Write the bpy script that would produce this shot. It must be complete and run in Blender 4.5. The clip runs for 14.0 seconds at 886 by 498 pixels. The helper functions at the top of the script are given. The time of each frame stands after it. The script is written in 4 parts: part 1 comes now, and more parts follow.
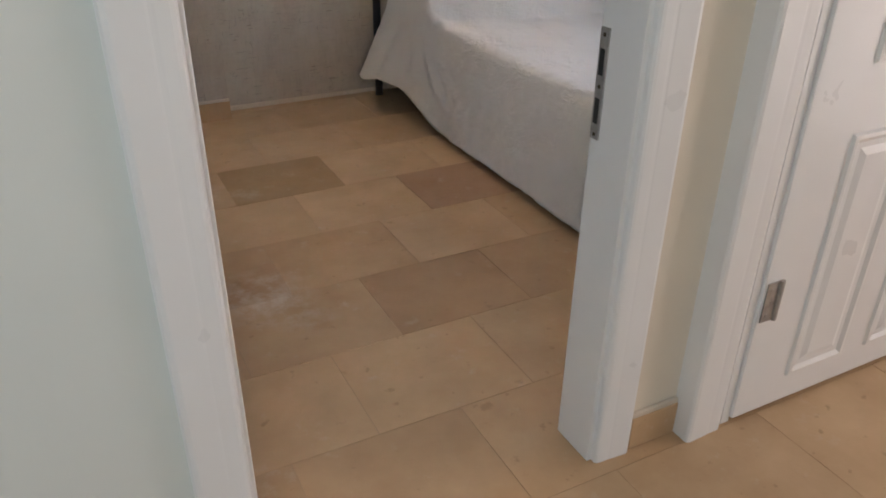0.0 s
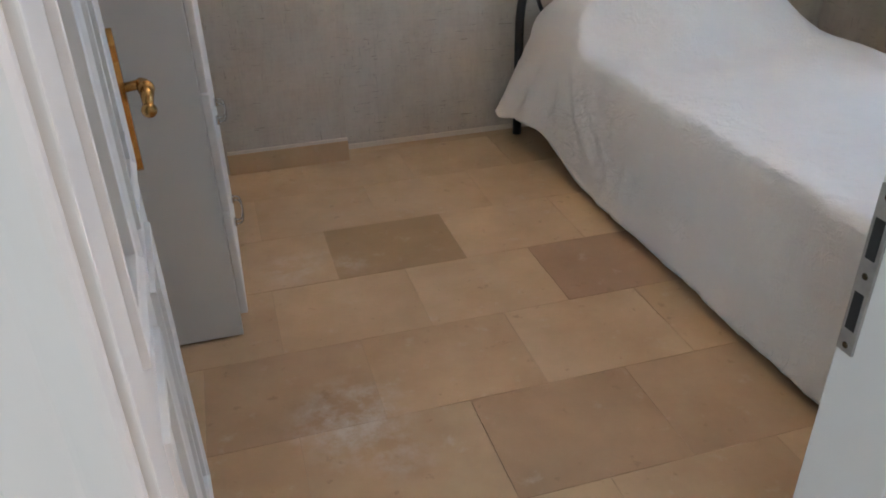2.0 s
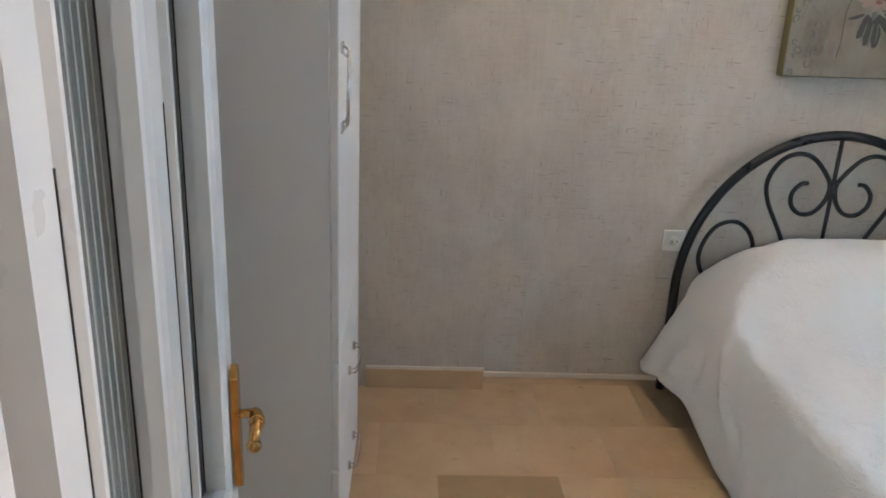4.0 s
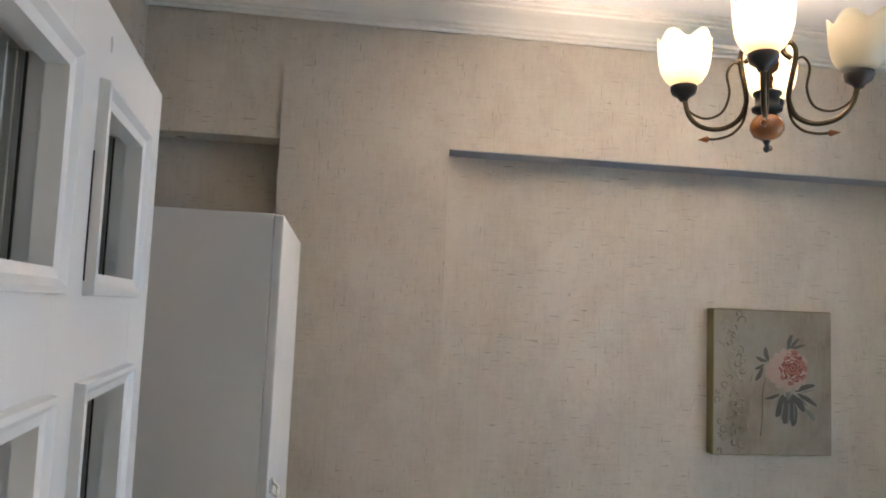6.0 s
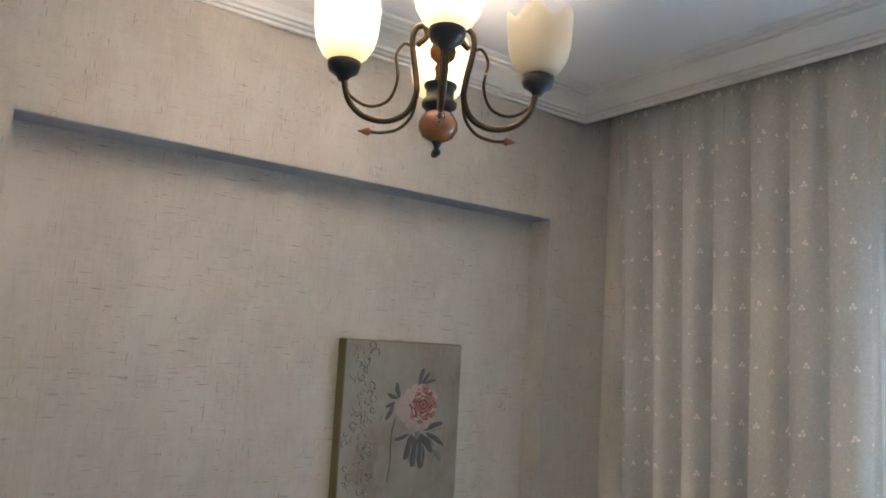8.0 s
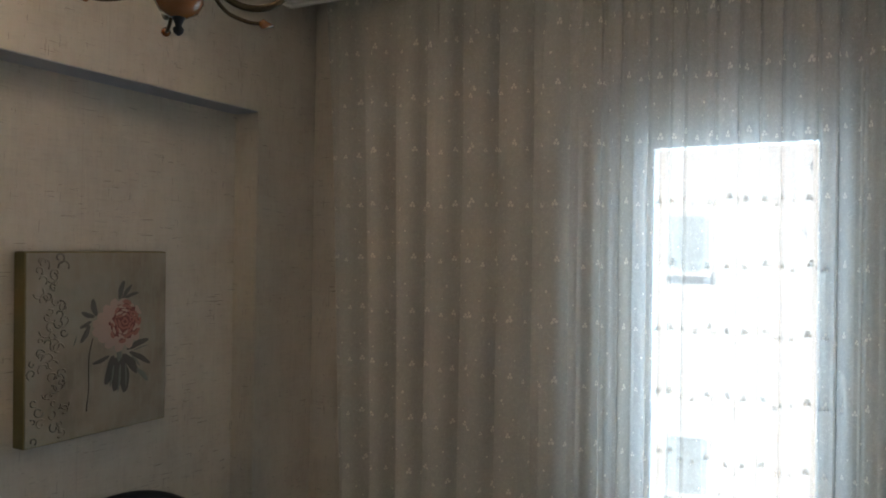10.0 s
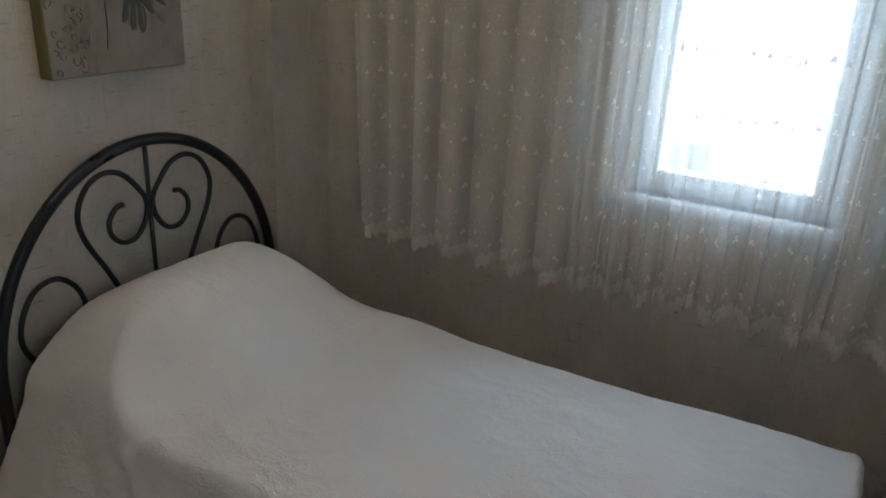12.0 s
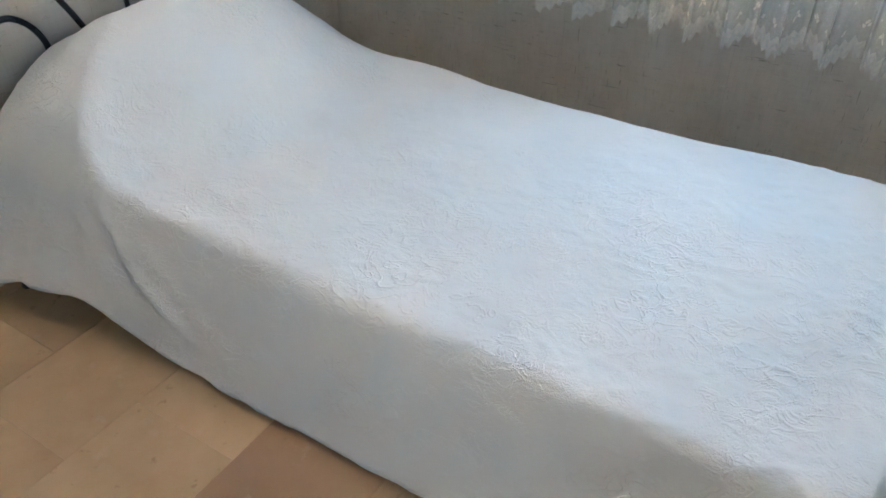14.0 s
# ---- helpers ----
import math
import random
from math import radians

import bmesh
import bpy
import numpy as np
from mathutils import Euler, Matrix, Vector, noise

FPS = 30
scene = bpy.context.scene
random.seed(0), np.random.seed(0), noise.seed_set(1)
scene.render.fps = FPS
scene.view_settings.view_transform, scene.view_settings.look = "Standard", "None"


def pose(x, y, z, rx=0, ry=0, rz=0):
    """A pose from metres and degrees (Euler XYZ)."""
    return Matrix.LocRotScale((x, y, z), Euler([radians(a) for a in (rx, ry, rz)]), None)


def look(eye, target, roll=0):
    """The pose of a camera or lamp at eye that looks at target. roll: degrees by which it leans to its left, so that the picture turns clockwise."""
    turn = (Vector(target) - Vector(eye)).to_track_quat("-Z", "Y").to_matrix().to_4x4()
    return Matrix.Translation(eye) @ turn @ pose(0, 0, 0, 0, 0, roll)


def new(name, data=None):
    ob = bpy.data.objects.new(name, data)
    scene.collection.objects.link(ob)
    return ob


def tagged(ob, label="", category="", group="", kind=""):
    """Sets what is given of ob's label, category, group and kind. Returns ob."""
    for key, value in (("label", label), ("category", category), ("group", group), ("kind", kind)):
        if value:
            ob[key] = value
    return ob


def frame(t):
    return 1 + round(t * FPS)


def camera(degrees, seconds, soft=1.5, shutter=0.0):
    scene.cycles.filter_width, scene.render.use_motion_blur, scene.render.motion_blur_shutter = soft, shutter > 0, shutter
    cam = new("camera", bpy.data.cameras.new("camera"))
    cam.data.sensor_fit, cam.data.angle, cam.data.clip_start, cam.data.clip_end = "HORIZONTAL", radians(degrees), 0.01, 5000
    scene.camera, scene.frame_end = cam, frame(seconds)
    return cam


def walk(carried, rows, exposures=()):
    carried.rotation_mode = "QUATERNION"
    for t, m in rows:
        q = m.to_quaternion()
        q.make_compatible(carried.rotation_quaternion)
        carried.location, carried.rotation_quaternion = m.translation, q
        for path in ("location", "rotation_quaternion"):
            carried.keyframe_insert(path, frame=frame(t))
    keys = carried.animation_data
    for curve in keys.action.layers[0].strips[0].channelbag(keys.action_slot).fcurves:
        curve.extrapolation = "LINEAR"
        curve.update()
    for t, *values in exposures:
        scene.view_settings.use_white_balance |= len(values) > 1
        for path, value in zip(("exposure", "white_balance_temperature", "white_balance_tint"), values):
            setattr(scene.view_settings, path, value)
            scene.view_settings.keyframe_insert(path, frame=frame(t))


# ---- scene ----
cam = camera(60.1, 14.0, 1.8)
PATH = [
    (0, (0.135, -1.067, 1.177), (0.939, 0.482, 0.2), 0.7),
    (0.5, (0.192, -0.896, 1.196), (0.927, 0.682, 0.213), -0.9),
    (1, (0.212, -0.767, 1.215), (0.889, 0.775, 0.136), -2.1),
    (1.5, (0.294, -0.668, 1.217), (0.893, 0.91, 0.144), -3.2),
    (2, (0.368, -0.568, 1.2), (0.843, 1.104, 0.211), -1.5),
    (2.5, (0.402, -0.505, 1.216), (0.727, 1.271, 0.357), -1.6),
    (2.7, (0.421, -0.477, 1.219), (0.711, 1.33, 0.412), 1.1),
    (4.8, (0.51, -0.436, 1.675), (0.42, 1.527, 1.301), 1.1),
    (5, (0.519, -0.449, 1.69), (0.376, 1.529, 1.431), 1.3),
    (5.5, (0.496, -0.44, 1.715), (0.446, 1.56, 1.714), 2.5),
    (6, (0.444, -0.329, 1.737), (0.704, 1.648, 1.899), 2.6),
    (6.5, (0.407, -0.196, 1.76), (0.979, 1.71, 1.955), 0.5),
    (7, (0.437, -0.088, 1.763), (1.277, 1.72, 1.933), 1.5),
    (7.5, (0.52, 0.052, 1.762), (1.478, 1.796, 1.964), 2.9),
    (8, (0.602, 0.151, 1.773), (1.755, 1.764, 2.036), 3.6),
    (8.5, (0.625, 0.235, 1.794), (2.045, 1.611, 2.095), 3.3),
    (8.7, (0.635, 0.269, 1.812), (2.138, 1.551, 2.12), 2.0),
    (10.8, (0.531, 0.403, 1.773), (2.324, 1.259, 1.54), 2.6),
    (11, (0.538, 0.406, 1.756), (2.316, 1.265, 1.437), 2.4),
    (11.5, (0.538, 0.383, 1.67), (2.224, 1.29, 1.093), 3.2),
    (12, (0.515, 0.397, 1.625), (2.152, 1.298, 0.913), 2.8),
    (12.5, (0.508, 0.424, 1.574), (2.1, 1.196, 0.643), 2.8),
    (13, (0.586, 0.357, 1.445), (2.089, 1.063, 0.33), -0.6),
    (13.2, (0.606, 0.362, 1.401), (2.095, 1.022, 0.241), -0.0),
    (13.5, (0.636, 0.385, 1.393), (2.03, 1.076, 0.137), -0.8),
    (14, (0.746, 0.405, 1.392), (2.091, 1.271, 0.192), -0.4),
]
EXPOSURES = [(0, 1.7, 6800, 26), (0.6, 1.68, 6450, 23), (1.5, 1.74, 6400, 23), (2.7, 2.2, 6250, 21), (5.0, 2.12, 6500, 20), (6.0, 1.96, 6500, 20), (7.0, 1.92, 6050, 18), (7.5, 1.98, 5880, 16), (8.1, 1.64, 6250, 18), (8.7, 0.75, 7050, 18), (10.8, 0.68, 7050, 20), (11.5, 0.7, 7050, 20), (12.0, 1.03, 6700, 20), (12.5, 1.57, 6400, 19), (13.0, 2.18, 6250, 18), (13.5, 2.37, 6120, 17), (14.0, 2.34, 5900, 16)]
walk(cam, [(t, look(eye, target, roll)) for t, eye, target, roll in PATH], EXPOSURES)

WINDOW_W, HALL_W, HALL_WARM_W, BULB_W, BULB_GLOW = 10.0, 5.2, 3.3, 6.4, 4.0

# ---- light ----
world = bpy.data.worlds.new("sky")
scene.world = world
world.use_nodes = True
_sky = world.node_tree.nodes.new("ShaderNodeTexSky")
_sky.sky_type, _sky.sun_disc = "NISHITA", False
_sky.sun_elevation, _sky.sun_rotation = radians(50), radians(-60)
_bg = world.node_tree.nodes["Background"]
world.node_tree.links.new(_sky.outputs[0], _bg.inputs[0])
_bg.inputs[1].default_value = 0.06


def lamp(name, kind, m, energy, colour, **more):
    data = bpy.data.lights.new(name, kind)
    data.energy, data.color = energy, colour
    for key, value in more.items():
        if key == "size":
            data.size = value
        elif key == "size_y":
            data.shape, data.size_y = "RECTANGLE", value
        elif key == "angle":
            data.angle = value
        elif key == "radius":
            data.shadow_soft_size = value
    ob = new(name, data)
    ob.matrix_world = m
    return ob


lamp("sun", "SUN", look((0, 0, 30), (0.56 * 20, -0.32 * 20, 30 - 20 * 0.77)), 5.0, (1.0, 0.95, 0.88), angle=radians(0.5))
lamp("window_daylight", "AREA", look((3.105, 0.74, 1.575), (0.0, 0.74, 1.575)), WINDOW_W, (0.47, 0.74, 1.0), size=0.61, size_y=1.28)
lamp("hall_daylight", "AREA", look((-0.9, -2.28, 1.5), (0.5, 0.0, 0.8)), HALL_W, (0.70, 0.94, 0.97), size=1.0, size_y=1.3)

# added warm lamp that tints the hall's right side; its source is unseen
lamp("hall_warm_fill", "AREA", look((3.24, -1.25, 1.35), (1.4, -0.6, 0.9)), HALL_WARM_W, (1.0, 0.84, 0.68), size=0.8, size_y=1.8)

# ---- materials ----


class Nodes:
    """A small builder of one node material."""

    def __init__(self, name, rough=0.6, metal=0.0, spec=0.5):
        self.mat = bpy.data.materials.new(name)
        self.mat.use_nodes = True
        self.t = self.mat.node_tree
        self.b = self.t.nodes["Principled BSDF"]
        self.out = self.t.nodes["Material Output"]
        self.b.inputs["Roughness"].default_value = rough
        self.b.inputs["Metallic"].default_value = metal
        self.b.inputs["Specular IOR Level"].default_value = spec
        self.co = self.add("ShaderNodeTexCoord")

    def add(self, kind, **values):
        node = self.t.nodes.new(kind)
        for key, value in values.items():
            node.inputs[key].default_value = value
        return node

    def link(self, a, b):
        self.t.links.new(a, b)

    def scaled(self, scale, source="Object"):
        m = self.add("ShaderNodeMapping")
        m.inputs["Scale"].default_value = scale
        self.link(self.co.outputs[source], m.inputs[0])
        return m.outputs[0]

    def noise(self, scale, at=None, detail=4.0, rough=0.55):
        n = self.add("ShaderNodeTexNoise", Scale=scale, Detail=detail, Roughness=rough)
        self.link(at if at else self.co.outputs["Object"], n.inputs[0])
        return n.outputs[0]

    def ramp(self, fac, stops):
        r = self.add("ShaderNodeValToRGB")
        e = r.color_ramp.elements
        while len(e) < len(stops):
            e.new(0.5)
        for item, (p, c) in zip(e, stops):
            item.position, item.color = p, (c if len(c) == 4 else (*c, 1))
        self.link(fac, r.inputs[0])
        return r.outputs[0]

    def mix(self, fac, a, b, blend="MIX"):
        m = self.add("ShaderNodeMix")
        m.data_type, m.blend_type = "RGBA", blend
        for value, socket in ((fac, m.inputs[0]), (a, m.inputs[6]), (b, m.inputs[7])):
            if hasattr(value, "is_linked"):
                self.link(value, socket)
            else:
                socket.default_value = value if not isinstance(value, tuple) or len(value) == 4 else (*value, 1)
        return m.outputs[2]

    def math(self, op, a, b=0.0):
        m = self.add("ShaderNodeMath")
        m.operation = op
        for value, socket in ((a, m.inputs[0]), (b, m.inputs[1])):
            if hasattr(value, "is_linked"):
                self.link(value, socket)
            else:
                socket.default_value = value
        return m.outputs[0]

    def colour(self, c):
        if hasattr(c, "is_linked"):
            self.link(c, self.b.inputs["Base Color"])
        else:
            self.b.inputs["Base Color"].default_value = (*c, 1)
        return self

    def rough(self, r):
        self.link(r, self.b.inputs["Roughness"])
        return self

    def bump(self, height, strength=0.3, distance=0.002):
        n = self.add("ShaderNodeBump", Strength=strength, Distance=distance)
        self.link(height, n.inputs["Height"])
        self.link(n.outputs[0], self.b.inputs["Normal"])
        return self


def grey(v):
    return (v, v, v)


def paint(name, c, rough=0.45, var=0.06, grain=90.0, bump=0.06):
    n = Nodes(name, rough)
    big = n.noise(2.3)
    n.colour(n.ramp(big, [(0.3, tuple(v * (1 - var) for v in c)), (0.7, c)]))
    n.bump(n.noise(grain), bump, 0.001)
    n.rough(n.ramp(n.noise(7.0), [(0.3, grey(rough - 0.08)), (0.7, grey(rough + 0.1))]))
    return n.mat


def metal(name, c, rough=0.3, metallic=1.0):
    n = Nodes(name, rough, metallic)
    n.colour(n.ramp(n.noise(40.0), [(0.3, tuple(v * 0.7 for v in c)), (0.7, c)]))
    n.bump(n.noise(120.0), 0.05, 0.0005)
    return n.mat


def wallpaper():
    n = Nodes("woven_wallpaper", 0.6, 0.0, 0.35)
    base = n.ramp(n.noise(1.7, detail=3), [(0.3, (0.485, 0.434, 0.368)), (0.7, (0.565, 0.515, 0.442))])
    mottle = n.noise(9.0, n.scaled((1.0, 1.0, 0.8)), 6, 0.7)
    base = n.mix(n.ramp(mottle, [(0.40, grey(0)), (0.62, grey(0.50))]), base, (0.41, 0.355, 0.30))
    patch = n.noise(3.4, n.scaled((1.3, 1.3, 0.6)), 4, 0.6)
    base = n.mix(n.ramp(patch, [(0.50, grey(0)), (0.68, grey(0.45))]), base, (0.62, 0.565, 0.50))
    up = n.noise(1.0, n.scaled((120, 120, 11)), 4, 0.75)
    across = n.noise(1.0, n.scaled((11, 11, 130)), 4, 0.75)
    weave = n.mix(0.45, up, across)
    base = n.mix(n.ramp(weave, [(0.42, grey(0.0)), (0.66, grey(0.28))]), base, (0.64, 0.585, 0.52))
    base = n.mix(n.ramp(weave, [(0.36, grey(0.20)), (0.46, grey(0.0))]), base, (0.36, 0.305, 0.25))
    where = n.ramp(n.noise(2.6, None, 3), [(0.42, grey(0.25)), (0.62, grey(1))])
    slub_up = n.ramp(n.noise(1.0, n.scaled((170, 170, 19)), 1, 0.4), [(0.72, grey(0)), (0.76, grey(1))])
    slub_ac = n.ramp(n.noise(1.0, n.scaled((19, 19, 210)), 1, 0.4), [(0.73, grey(0)), (0.77, grey(1))])
    slub = n.math("MULTIPLY", n.mix(1.0, slub_up, slub_ac, "ADD"), where)
    base = n.mix(n.math("MULTIPLY", slub, 0.55), base, (0.22, 0.18, 0.135))
    gold_ac = n.ramp(n.noise(1.0, n.scaled((14, 14, 250)), 2, 0.5), [(0.672, grey(0)), (0.697, grey(1))])
    gold_up = n.ramp(n.noise(1.0, n.scaled((250, 250, 15)), 2, 0.5), [(0.70, grey(0)), (0.72, grey(1))])
    gold = n.math("MULTIPLY", n.mix(1.0, gold_ac, gold_up, "ADD"), n.ramp(n.noise(3.1, n.scaled((1, 1, 1.7)), 3), [(0.36, grey(0.2)), (0.52, grey(1))]))
    base = n.mix(n.math("MULTIPLY", gold, 0.4), base, (0.74, 0.68, 0.59))
    place = n.add("ShaderNodeSeparateXYZ")
    n.link(n.co.outputs["Object"], place.inputs[0])
    seam = None                                # butt joints between the drops of paper
    for axis, off in ((0, 0.11), (1, 0.23)):
        line = n.math("LESS_THAN", n.math("MODULO", n.math("ADD", place.outputs[axis], 5.3 + off), 0.53), 0.0022)
        seam = line if seam is None else n.math("MAXIMUM", seam, line)
    n.colour(n.mix(n.math("MULTIPLY", seam, 0.18), base, (0.25, 0.21, 0.165)))
    n.link(n.math("MULTIPLY", gold, 0.5), n.b.inputs["Metallic"])
    n.rough(n.ramp(gold, [(0.0, grey(0.62)), (1.0, grey(0.14))]))
    n.bump(weave, 0.34, 0.0012)
    return n.mat


def tile_stone(name, low, high):
    n = Nodes(name, 0.38, 0.0, 0.45)
    info = n.add("ShaderNodeObjectInfo")
    shift = n.add("ShaderNodeVectorMath")
    shift.operation = "ADD"
    n.link(n.co.outputs["Object"], shift.inputs[0])
    spread = n.add("ShaderNodeCombineXYZ")
    n.link(n.math("MULTIPLY", info.outputs["Random"], 37.0), spread.inputs[0])
    n.link(n.math("MULTIPLY", info.outputs["Random"], 11.0), spread.inputs[2])
    n.link(spread.outputs[0], shift.inputs[1])
    at = shift.outputs[0]
    cloud = n.noise(5.0, at, 6, 0.6)
    base = n.ramp(cloud, [(0.28, low), (0.72, high)])
    tone = n.ramp(info.outputs["Random"], [(0.0, (0.90, 0.88, 0.84)), (0.3, (0.98, 0.96, 0.93)), (0.7, (1.04, 1.02, 0.98)), (1.0, (0.90, 0.85, 0.79))])
    base = n.mix(1.0, base, tone, "MULTIPLY")
    fossil = n.ramp(n.noise(26.0, at, 3, 0.6), [(0.66, grey(0)), (0.72, grey(0.5))])
    base = n.mix(fossil, base, (0.30, 0.19, 0.10))
    pale = n.ramp(n.noise(14.0, at, 5, 0.7), [(0.60, grey(0)), (0.75, grey(0.35))])
    base = n.mix(pale, base, (0.62, 0.53, 0.42))
    geo = n.add("ShaderNodeNewGeometry")
    for cx, cy, size, power in ((0.52, 0.775, 0.17, 0.55), (0.60, 0.62, 0.10, 0.25), (0.48, 1.50, 0.13, 0.30), (0.65, 1.47, 0.08, 0.30)):
        off = n.add("ShaderNodeVectorMath")
        off.operation = "DISTANCE"
        n.link(geo.outputs["Position"], off.inputs[0])
        off.inputs[1].default_value = (cx, cy, 0)
        near = n.ramp(n.math("DIVIDE", off.outputs["Value"], size), [(0.35, grey(1)), (1.0, grey(0))])
        chalk = n.ramp(n.noise(13.0, geo.outputs["Position"], 6, 0.7), [(0.42, grey(0)), (0.66, grey(1))])
        base = n.mix(n.math("MULTIPLY", n.math("MULTIPLY", near, chalk), power), base, (0.72, 0.68, 0.63))
    n.colour(base)
    n.rough(n.ramp(n.noise(9.0, at, 4), [(0.3, grey(0.30)), (0.7, grey(0.52))]))
    n.bump(n.noise(60.0, at), 0.05, 0.001)
    return n.mat


def cloth(name, c, scale=52.0, strength=0.8, rough=0.9, sheen=0.2, creased=0.0):
    n = Nodes(name, rough, 0.0, 0.15)
    n.b.inputs["Sheen Weight"].default_value = sheen
    n.colour(n.ramp(n.noise(3.0), [(0.3, tuple(v * 0.94 for v in c)), (0.7, c)]))
    crinkle = n.noise(scale, n.scaled((1.0, 0.55, 1.0)), 5, 0.6)
    fine = n.noise(420.0, None, 2)
    height = n.mix(0.25, n.math("MULTIPLY", crinkle, n.ramp(n.noise(2.2, None, 2), [(0.40, grey(0.35)), (0.64, grey(1))])), fine)
    if creased:
        # short sharp creases where the cotton has crumpled, in loose patches
        for size, band, share in ((17.0, 0.045, creased), (31.0, 0.055, creased * 0.7)):
            warp = n.add("ShaderNodeTexNoise", Scale=size, Detail=2.0, Roughness=0.45, Distortion=1.8)
            n.link(n.scaled((1.0, 0.75, 1.0)), warp.inputs[0])
            ridge = n.ramp(n.math("ABSOLUTE", n.math("SUBTRACT", warp.outputs[0], 0.5)), [(0.0, grey(1)), (band, grey(0))])
            patch = n.ramp(n.noise(size * 0.33, None, 2), [(0.44, grey(0)), (0.60, grey(1))])
            height = n.math("ADD", height, n.math("MULTIPLY", n.math("MULTIPLY", ridge, patch), share))
    n.bump(height, strength, 0.008)
    return n.mat


def sheer():
    """Voile with rows of embroidered trefoils, small dots between them, fine curling vines and a dense border at the hem."""
    n = Nodes("sheer_curtain_voile", 0.85, 0.0, 0.1)
    uv = n.add("ShaderNodeUVMap")
    sep = n.add("ShaderNodeSeparateXYZ")
    n.link(uv.outputs[0], sep.inputs[0])
    jig = n.add("ShaderNodeTexNoise", Scale=7.0, Detail=1.0)
    n.link(uv.outputs[0], jig.inputs[0])
    wob = n.math("MULTIPLY", n.math("SUBTRACT", jig.outputs[0], 0.5), 0.045)

    def cell(value, step, off):
        return n.math("SUBTRACT", n.math("MODULO", n.math("ADD", n.math("ADD", value, 8 * step + off), wob), step), step / 2)

    def disc(du, dv, cu, cv, size):
        x, y = n.math("SUBTRACT", du, cu), n.math("SUBTRACT", dv, cv)
        return n.math("LESS_THAN", n.math("ADD", n.math("MULTIPLY", x, x), n.math("MULTIPLY", y, y)), size * size)

    total = None
    for step_u, step_v, off_u, off_v, lobes in (
            (0.118, 0.19, 0.0, 0.0, ((0.0, 0.0055, 0.0050), (-0.0060, -0.0040, 0.0050), (0.0060, -0.0040, 0.0050))),
            (0.118, 0.19, 0.059, 0.012, ((0.0, 0.0040, 0.0036), (-0.0042, -0.003, 0.0036), (0.0042, -0.003, 0.0036))),
            (0.118, 0.19, 0.030, 0.095, ((0.0, 0.0, 0.0042),)),
            (0.082, 0.19, 0.0, 0.140, ((0.0, 0.0, 0.0028),))):
        du, dv = cell(sep.outputs[0], step_u, off_u), cell(sep.outputs[1], step_v, off_v)
        for cu, cv, size in lobes:
            dot = disc(du, dv, cu, cv, size)
            total = dot if total is None else n.math("MAXIMUM", total, dot)
    vine = n.add("ShaderNodeTexNoise", Scale=34.0, Detail=1.0, Distortion=1.6)
    n.link(uv.outputs[0], vine.inputs[0])
    curl = n.math("LESS_THAN", n.math("ABSOLUTE", n.math("SUBTRACT", vine.outputs[0], 0.5)), 0.016)
    total = n.math("MAXIMUM", total, n.math("MULTIPLY", curl, 0.16))
    border = n.math("LESS_THAN", sep.outputs[1], 0.050)
    mesh_ = n.add("ShaderNodeTexNoise", Scale=90.0, Detail=2.0)
    n.link(uv.outputs[0], mesh_.inputs[0])
    total = n.math("MAXIMUM", total, n.math("MULTIPLY", border, n.ramp(mesh_.outputs[0], [(0.36, grey(0.22)), (0.64, grey(0.55))])))
    thread = n.noise(500.0, None, 1)
    lace = n.noise(85.0, None, 3, 0.7)
    body = n.add("ShaderNodeBsdfDiffuse")
    n.link(n.mix(total, (0.95, 0.90, 0.81), (0.72, 0.68, 0.60)), body.inputs[0])
    glow = n.add("ShaderNodeBsdfTranslucent")
    glow.inputs[0].default_value = (0.90, 0.89, 0.85, 1)
    clear = n.add("ShaderNodeBsdfTransparent")
    half = n.add("ShaderNodeMixShader")
    n.link(n.math("SUBTRACT", 0.36, n.math("MULTIPLY", total, 0.32)), half.inputs[0])
    n.link(body.outputs[0], half.inputs[1])
    n.link(glow.outputs[0], half.inputs[2])
    full = n.add("ShaderNodeMixShader")
    open_part = n.math("ADD", n.math("MULTIPLY", n.math("SUBTRACT", 1.0, n.math("MULTIPLY", total, 0.90)), 0.53), n.math("ADD", n.math("MULTIPLY", thread, 0.04), n.math("MULTIPLY", n.math("SUBTRACT", lace, 0.5), 0.14)))
    n.link(open_part, full.inputs[0])
    n.link(half.outputs[0], full.inputs[1])
    n.link(clear.outputs[0], full.inputs[2])
    n.link(full.outputs[0], n.out.inputs[0])
    return n.mat


def thin_cloth(name, c, opacity=0.8):
    n = Nodes(name, 0.8)
    body = n.add("ShaderNodeBsdfDiffuse")
    body.inputs[0].default_value = (*c, 1)
    glow = n.add("ShaderNodeBsdfTranslucent")
    glow.inputs[0].default_value = (*c, 1)
    clear = n.add("ShaderNodeBsdfTransparent")
    half, full = n.add("ShaderNodeMixShader"), n.add("ShaderNodeMixShader")
    half.inputs[0].default_value = 0.4
    n.link(body.outputs[0], half.inputs[1])
    n.link(glow.outputs[0], half.inputs[2])
    streak = n.ramp(n.noise(30.0, n.scaled((1, 1, 0.15))), [(0.3, grey(opacity - 0.15)), (0.7, grey(min(1, opacity + 0.1)))])
    n.link(streak, full.inputs[0])
    n.link(clear.outputs[0], full.inputs[1])
    n.link(half.outputs[0], full.inputs[2])
    n.link(full.outputs[0], n.out.inputs[0])
    return n.mat


